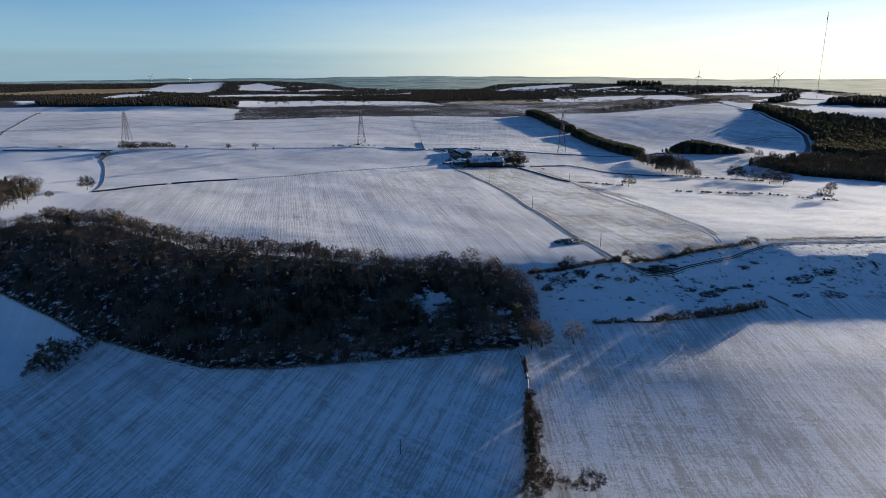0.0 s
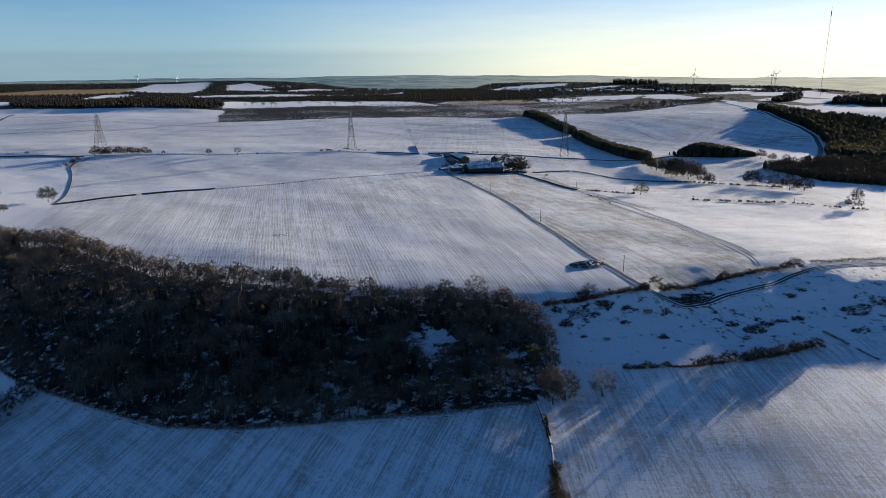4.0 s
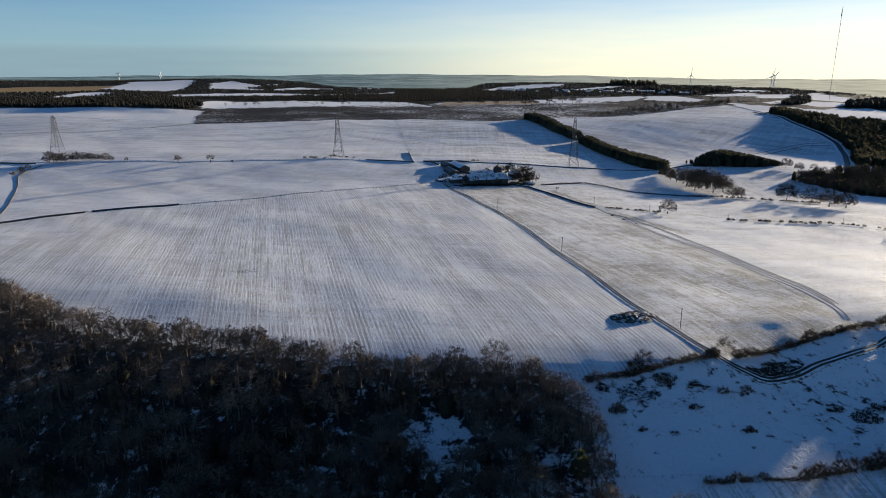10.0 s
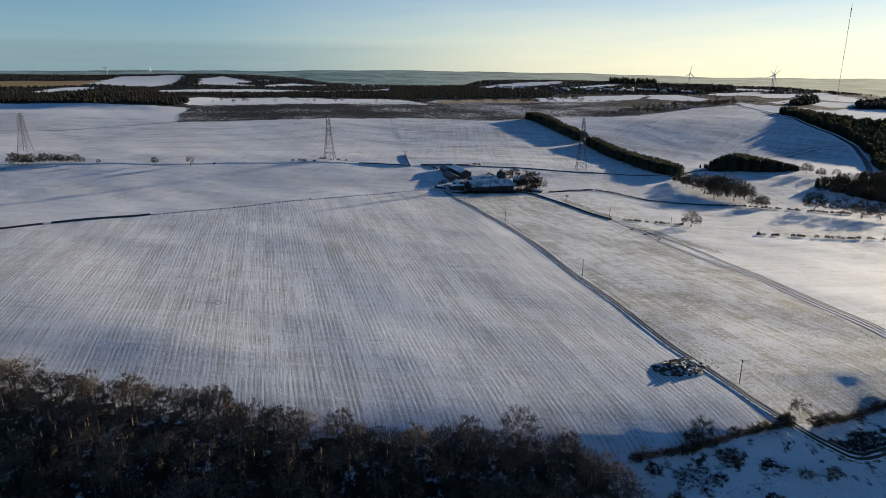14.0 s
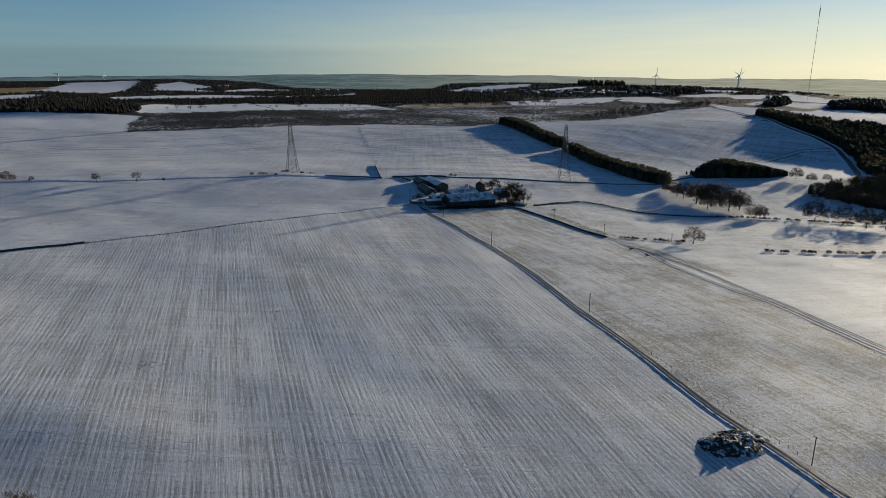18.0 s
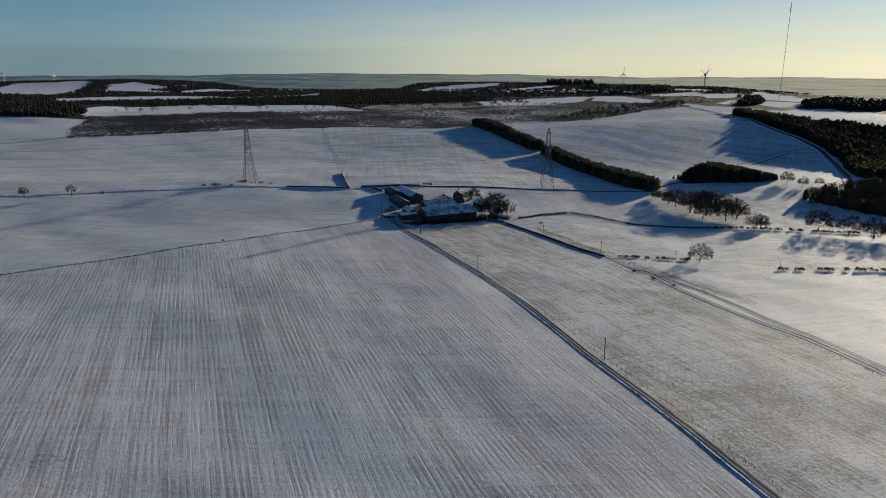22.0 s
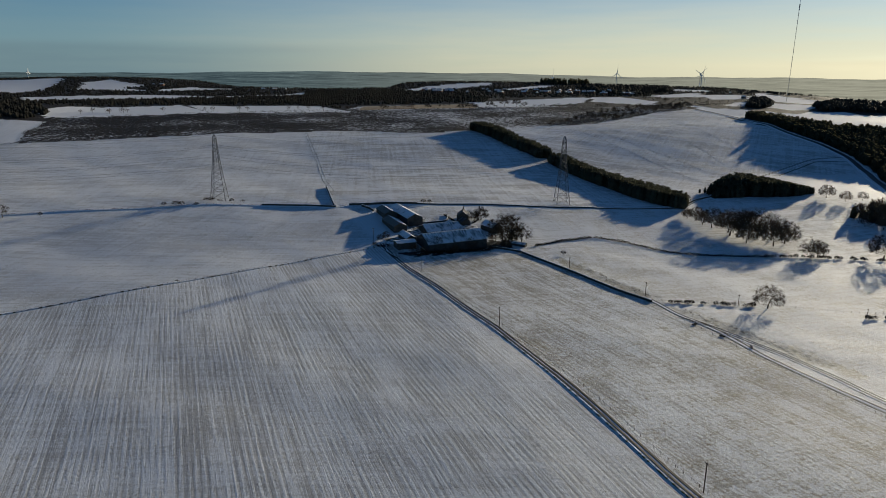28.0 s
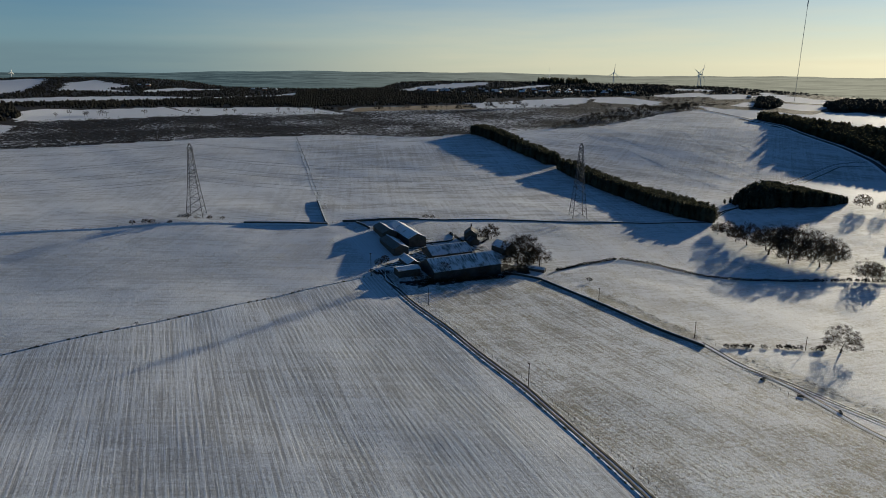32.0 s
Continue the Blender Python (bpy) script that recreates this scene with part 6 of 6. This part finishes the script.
field_wall([(313, 871), (334, 886), (355, 898)], WALL_LABEL, 1.2, 0.6, 99)
field_wall([(70, 803), (92, 809), (96, 825)], "low stone wall round the farm paddock", 1.0, 0.5, 98)
lane_object("farmyard", [(44, 768), (62, 776), (74, 779), (90, 775), (108, 776)], "muddy snow-streaked farmyard between the buildings", [
    ("yard_bed", M_VERGE, [(-5, -0.2), (-4, 0.12), (4, 0.12), (5, -0.2)], "muddy yard surface with snow"),
    ("wheel_rut", M_RUT, rut(-1.0, 0.5, 0.17), "muddy wheel rut"), ("wheel_rut", M_RUT, rut(1.2, 0.5, 0.17), "muddy wheel rut")], 3.0, 101)


def farm_gate(x, y, turn):
    root = thing("field_gate", (x, y, ground_z(x, y)), turn, "grey metal bar gate closing a field opening", "gate")
    for z in (0.25, 0.45, 0.65, 0.88, 1.12):
        vs, fs = [], []
        beam(vs, fs, (-1.8, 0, z), (1.8, 0, z), 0.03, 0.03, 5)
        part("rail", (vs, fs), M_STEEL, root)
    for q in (-1.9, 1.9):
        vs, fs = [], []
        beam(vs, fs, (q, 0, -0.4), (q, 0, 1.4), 0.1, 0.1, 6)
        part("gate_post", (vs, fs), M_POST, root)


def feed_trough(x, y, turn):
    root = thing("feed_trough", (x, y, ground_z(x, y)), turn, "small dark feed trough standing in the snow by a track", "trough", "troughs by the field track")
    bm = bmesh.new()
    outer = [bm.verts.new((q * (1.25 if z > 0 else 1.0), w * (0.5 if z > 0 else 0.32), 0.35 + z)) for z in (-0.25, 0.2) for q, w in ((-1, -1), (1, -1), (1, 1), (-1, 1))]
    inner = [bm.verts.new((q * 1.15, w * 0.4, z)) for z in (0.55, 0.25) for q, w in ((-1, -1), (1, -1), (1, 1), (-1, 1))]
    bm.faces.new(outer[3::-1])
    for i in range(4):
        j = (i + 1) % 4
        bm.faces.new((outer[i], outer[j], outer[4 + j], outer[4 + i]))
        bm.faces.new((outer[4 + i], outer[4 + j], inner[j], inner[i]))
        bm.faces.new((inner[i], inner[j], inner[4 + j], inner[4 + i]))
    bm.faces.new(inner[4:])
    part("basin", bm, M_SHEET, root)
    for q in (-0.9, 0.9):
        bm = bmesh.new()
        box(bm, q - 0.06, q + 0.06, -0.3, 0.3, -0.2, 0.11)
        part("foot", bm, M_SHEET, root)


for x, y, a in ((164.6, 615, 20), (169.3, 601.3, -35), (174.6, 589.3, 60)):
    feed_trough(x, y, a)
farm_gate(-234, 627.5, 26)
farm_gate(22, 852, 5)


# ---- rubble heap, tussocks, small things of the fields ----
def rubble_heap(x, y, rx, ry, tall, seed):
    r = random.Random(seed)
    root = thing("rubble_heap", (x, y, ground_z(x, y)), 12, "heap of dark rubble and brushwood dusted with snow beside the lane", "rubble heap")
    bm = bmesh.new()
    n, k = 34, 26
    grid = [[None] * k for _ in range(n)]
    for i in range(n):
        for j in range(k):
            u, v = -1.2 + 2.4 * i / (n - 1), -1.2 + 2.4 * j / (k - 1)
            d = u * u + v * v + 0.25 * math.sin(u * 5 + v * 3)
            lump = noise.noise((u * 3.1, v * 3.1, seed)) * 0.55 + noise.noise((u * 7.3, v * 7.3, seed)) * 0.3
            z = max(-0.3, tall * (1 - d) * (0.75 + lump) + 0.15)
            grid[i][j] = bm.verts.new((u * rx, v * ry, min(z, tall * 1.2)))
    for i in range(n - 1):
        for j in range(k - 1):
            bm.faces.new((grid[i][j], grid[i + 1][j], grid[i + 1][j + 1], grid[i][j + 1]))
    part("mound", bm, M_RUBBLE, root)
    vs, fs = [], []
    for _ in range(150):
        a, q = r.uniform(0, 6.283), math.sqrt(r.random())
        p = Vector((rx * q * math.cos(a), ry * q * math.sin(a), tall * (1 - q * q) * 0.8))
        d = Vector((r.gauss(0, 1), r.gauss(0, 1), r.gauss(0.2, 0.5))).normalized()
        beam(vs, fs, p - d * 0.3, p + d * r.uniform(0.5, 1.6), 0.07, 0.02, 3)
    tagged(part("brushwood", (vs, fs), M_BARK, root, "dark loose branches"), kind="stuff")
    for _ in range(40):
        a, q = r.uniform(0, 6.283), math.sqrt(r.random())
        bm = bmesh.new()
        s = r.uniform(0.25, 0.6)
        box(bm, -s, s, -s * 0.7, s * 0.7, -s * 0.4, s * 0.5, pose(rx * q * math.cos(a), ry * q * math.sin(a), max(0.1, tall * (1 - q * q) * 0.75), r.uniform(-30, 30), r.uniform(-30, 30), r.uniform(0, 180)))
        part("stone", bm, M_RUBBLE, root)


rubble_heap(102, 391.5, 10.5, 6.6, 2.1, 4)


def tussocks(name, spots, label, seed, mat, low=0.35, thin=1.0):
    """Low ragged clumps breaking through snow."""
    r = random.Random(seed)
    vs, fs = [], []
    for x, y, rad, n in spots:
        for _ in range(int(n * 1.8)):
            a, q = r.uniform(0, 6.283), math.sqrt(r.random()) * rad
            px, py = x + q * math.cos(a) * 1.5, y + q * math.sin(a) * 0.8
            c, f = twig_cloud(r, 14, (px, py, ground_z(px, py) + low), (0.9, 0.7, low * 0.8), low * 2.2, 0.12 * thin)
            k = len(vs)
            vs += c
            fs += [tuple(j + k for j in g) for g in f]
    return tagged(new(name, mesh_from(name, vs, fs, mat)), label, "tussocks", kind="stuff")


tussocks("rough_tussocks", [(76, 331, 2.2, 14), (104, 331, 1.5, 8), (118, 319, 1.6, 12), (155, 330, 2.6, 16), (164, 325, 4.0, 40), (172, 330, 3, 20), (180, 332, 2.5, 12), (190, 334, 2.2, 16), (82, 322, 1, 4), (92, 320, 1, 3), (75, 342, 3, 16), (85, 338, 5, 34), (98, 344, 4, 26), (110, 341, 3, 14), (178, 372, 2.2, 14), (186, 374, 1.6, 8), (196, 352, 2.4, 14), (204, 356, 2, 10), (222, 338, 5, 40), (240, 345, 5, 34), (232, 322, 5, 30), (214, 322, 3, 14), (146, 350, 5, 40), (140, 347, 3, 16)],
         "dark heather and rushes breaking through snow on the bank", 61, M_HEATHER, 0.24, 1.7)
tussocks("weed_patches", [(-82, 463, 4.5, 9), (-8, 419, 4.0, 4), (-45, 514, 3.0, 3), (31, 513, 2.0, 3), (-184, 501, 4.0, 4)],
         "low weeds showing through snow in the ploughed field", 62, M_VERGE, 0.13, 0.5)


tussocks("rough_grass", [(148 + 0.6 * i, 716 - 2.2 * i, 3.0, 4) for i in range(30)] + [(170 + 0.8 * i, 632 - 1.87 * i, 2.8, 3) for i in range(33)],
         "rough olive grass standing out of snow beside the wall and the track", 64, M_VERGE, 0.13, 0.6)


def moor_scrub():
    r = random.Random(63)
    vs, fs = [], []
    n = 0
    while n < 4200:
        x, y = r.uniform(-350, 700), r.uniform(1150, 1600)
        if not inside(np.array(x), np.array(y), MOOR):
            continue
        n += 1
        c, f = twig_cloud(r, 7, (x, y, ground_z(x, y) + 0.6), (2.2, 2.2, 0.5), 1.3, 0.26)
        k = len(vs)
        vs += c
        fs += [tuple(j + k for j in g) for g in f]
    tagged(new("moor_scrub", mesh_from("moor_scrub", vs, fs, M_HEATHER)), "dark heather scrub dusted with snow on the moor", "scrub", kind="stuff")


moor_scrub()


# ---- turning marks of a tractor at the field's edge ----
def tyre_arc(x, y, r, a0, a1, seed):
    pts = [(x + r * math.cos(radians(a)), y + r * math.sin(radians(a))) for a in np.linspace(a0, a1, 9)]
    root = thing("tyre_marks", label="curved tractor tyre marks pressed into the snow", category="tyre marks", kind="stuff")
    for o in (-0.9, 0.9):
        part("tyre_line", sweep(pts, [(o - 0.22, -0.05), (o - 0.07, 0.02), (o + 0.07, 0.02), (o + 0.22, -0.05)], 1.6, 0.01, seed), M_SNOW, root)


for k, (x, y, r, a0, a1) in enumerate(((-87, 437, 8, 165, 280), (-69, 423, 8.5, 165, 285), (-56, 421, 8.5, 165, 285), (-19, 407, 9, 165, 285), (-9, 405, 9, 165, 285), (28, 397, 9, 165, 285), (40, 395, 9, 165, 285), (62, 398, 10, 165, 285))):
    tyre_arc(x, y, r, a0, a1, 70 + k)


# ---- far village and scattered farms ----
def village_house(long, wide, eave, ridge, mat):
    root = thing("house", (0, 0, 0), 0, "small far house with a snowy roof", "house", "village houses")
    bm = bmesh.new()
    box(bm, -long / 2, long / 2, -wide / 2, wide / 2, -1, eave)
    part("wall", bm, mat, root)
    bm = bmesh.new()
    pts = [(-wide / 2 - 0.3, eave - 0.1), (wide / 2 + 0.3, eave - 0.1), (0, ridge)]
    va = [bm.verts.new((-long / 2 - 0.3, p, q)) for p, q in pts]
    vb = [bm.verts.new((long / 2 + 0.3, p, q)) for p, q in pts]
    bm.faces.new(va[::-1]); bm.faces.new(vb)
    for i in range(3):
        j = (i + 1) % 3
        bm.faces.new((va[i], va[j], vb[j], vb[i]))
    part("roof", bm, M_ROOF, root)
    bm = bmesh.new()
    box(bm, long * 0.3, long * 0.3 + 0.9, -0.4, 0.4, eave, ridge + 1)
    part("chimney", bm, M_BRICK, root)
    return root


for k, line in enumerate(([(-106, 435), (-89, 429.5), (-61, 421), (-15, 407.5), (36, 394), (71, 384)], [(-120, 424), (-99, 418.5), (-55, 407), (-14, 396), (30, 384)])):
    root = thing("tyre_marks", label="straight tractor tyre marks along the edge of the field", category="tyre marks", kind="stuff")
    for o in (-1.0, 1.0):
        part("tyre_line", sweep(line, [(o - 0.2, -0.05), (o - 0.06, 0.018), (o + 0.06, 0.018), (o + 0.2, -0.05)], 2.0, 0.01, 90 + k), M_SNOW, root)

for k, (r, a0, a1) in enumerate(((7, -60, 70), (10, -60, 65), (13, -55, 60))):
    tyre_arc(80, 812, r, a0, a1, 120 + k)

house_kinds = [village_house(10, 7, 4.6, 7.2, M_STONE), village_house(13, 7, 4.6, 7.2, M_BRICK), village_house(8, 7, 4.6, 7.4, M_STONE)]
rng3 = random.Random(81)
for i in range(70):
    u = rng3.random()
    x, y = 300 + 560 * u + rng3.uniform(-20, 20), 2230 - 230 * u + rng3.uniform(-90, 90)
    stand(house_kinds[i % 3], x, y, rng3.choice((20, 110, 60, 150)) + rng3.uniform(-12, 12), rng3.uniform(0.9, 1.2))
for i, (x, y) in enumerate(((-120, 2290), (-90, 2300), (-60, 2280), (-430, 2420), (-410, 2430), (1010, 1790), (1090, 1960))):
    stand(house_kinds[i % 3], x, y, 40 * i, 1.0)
drop_kind(house_kinds)
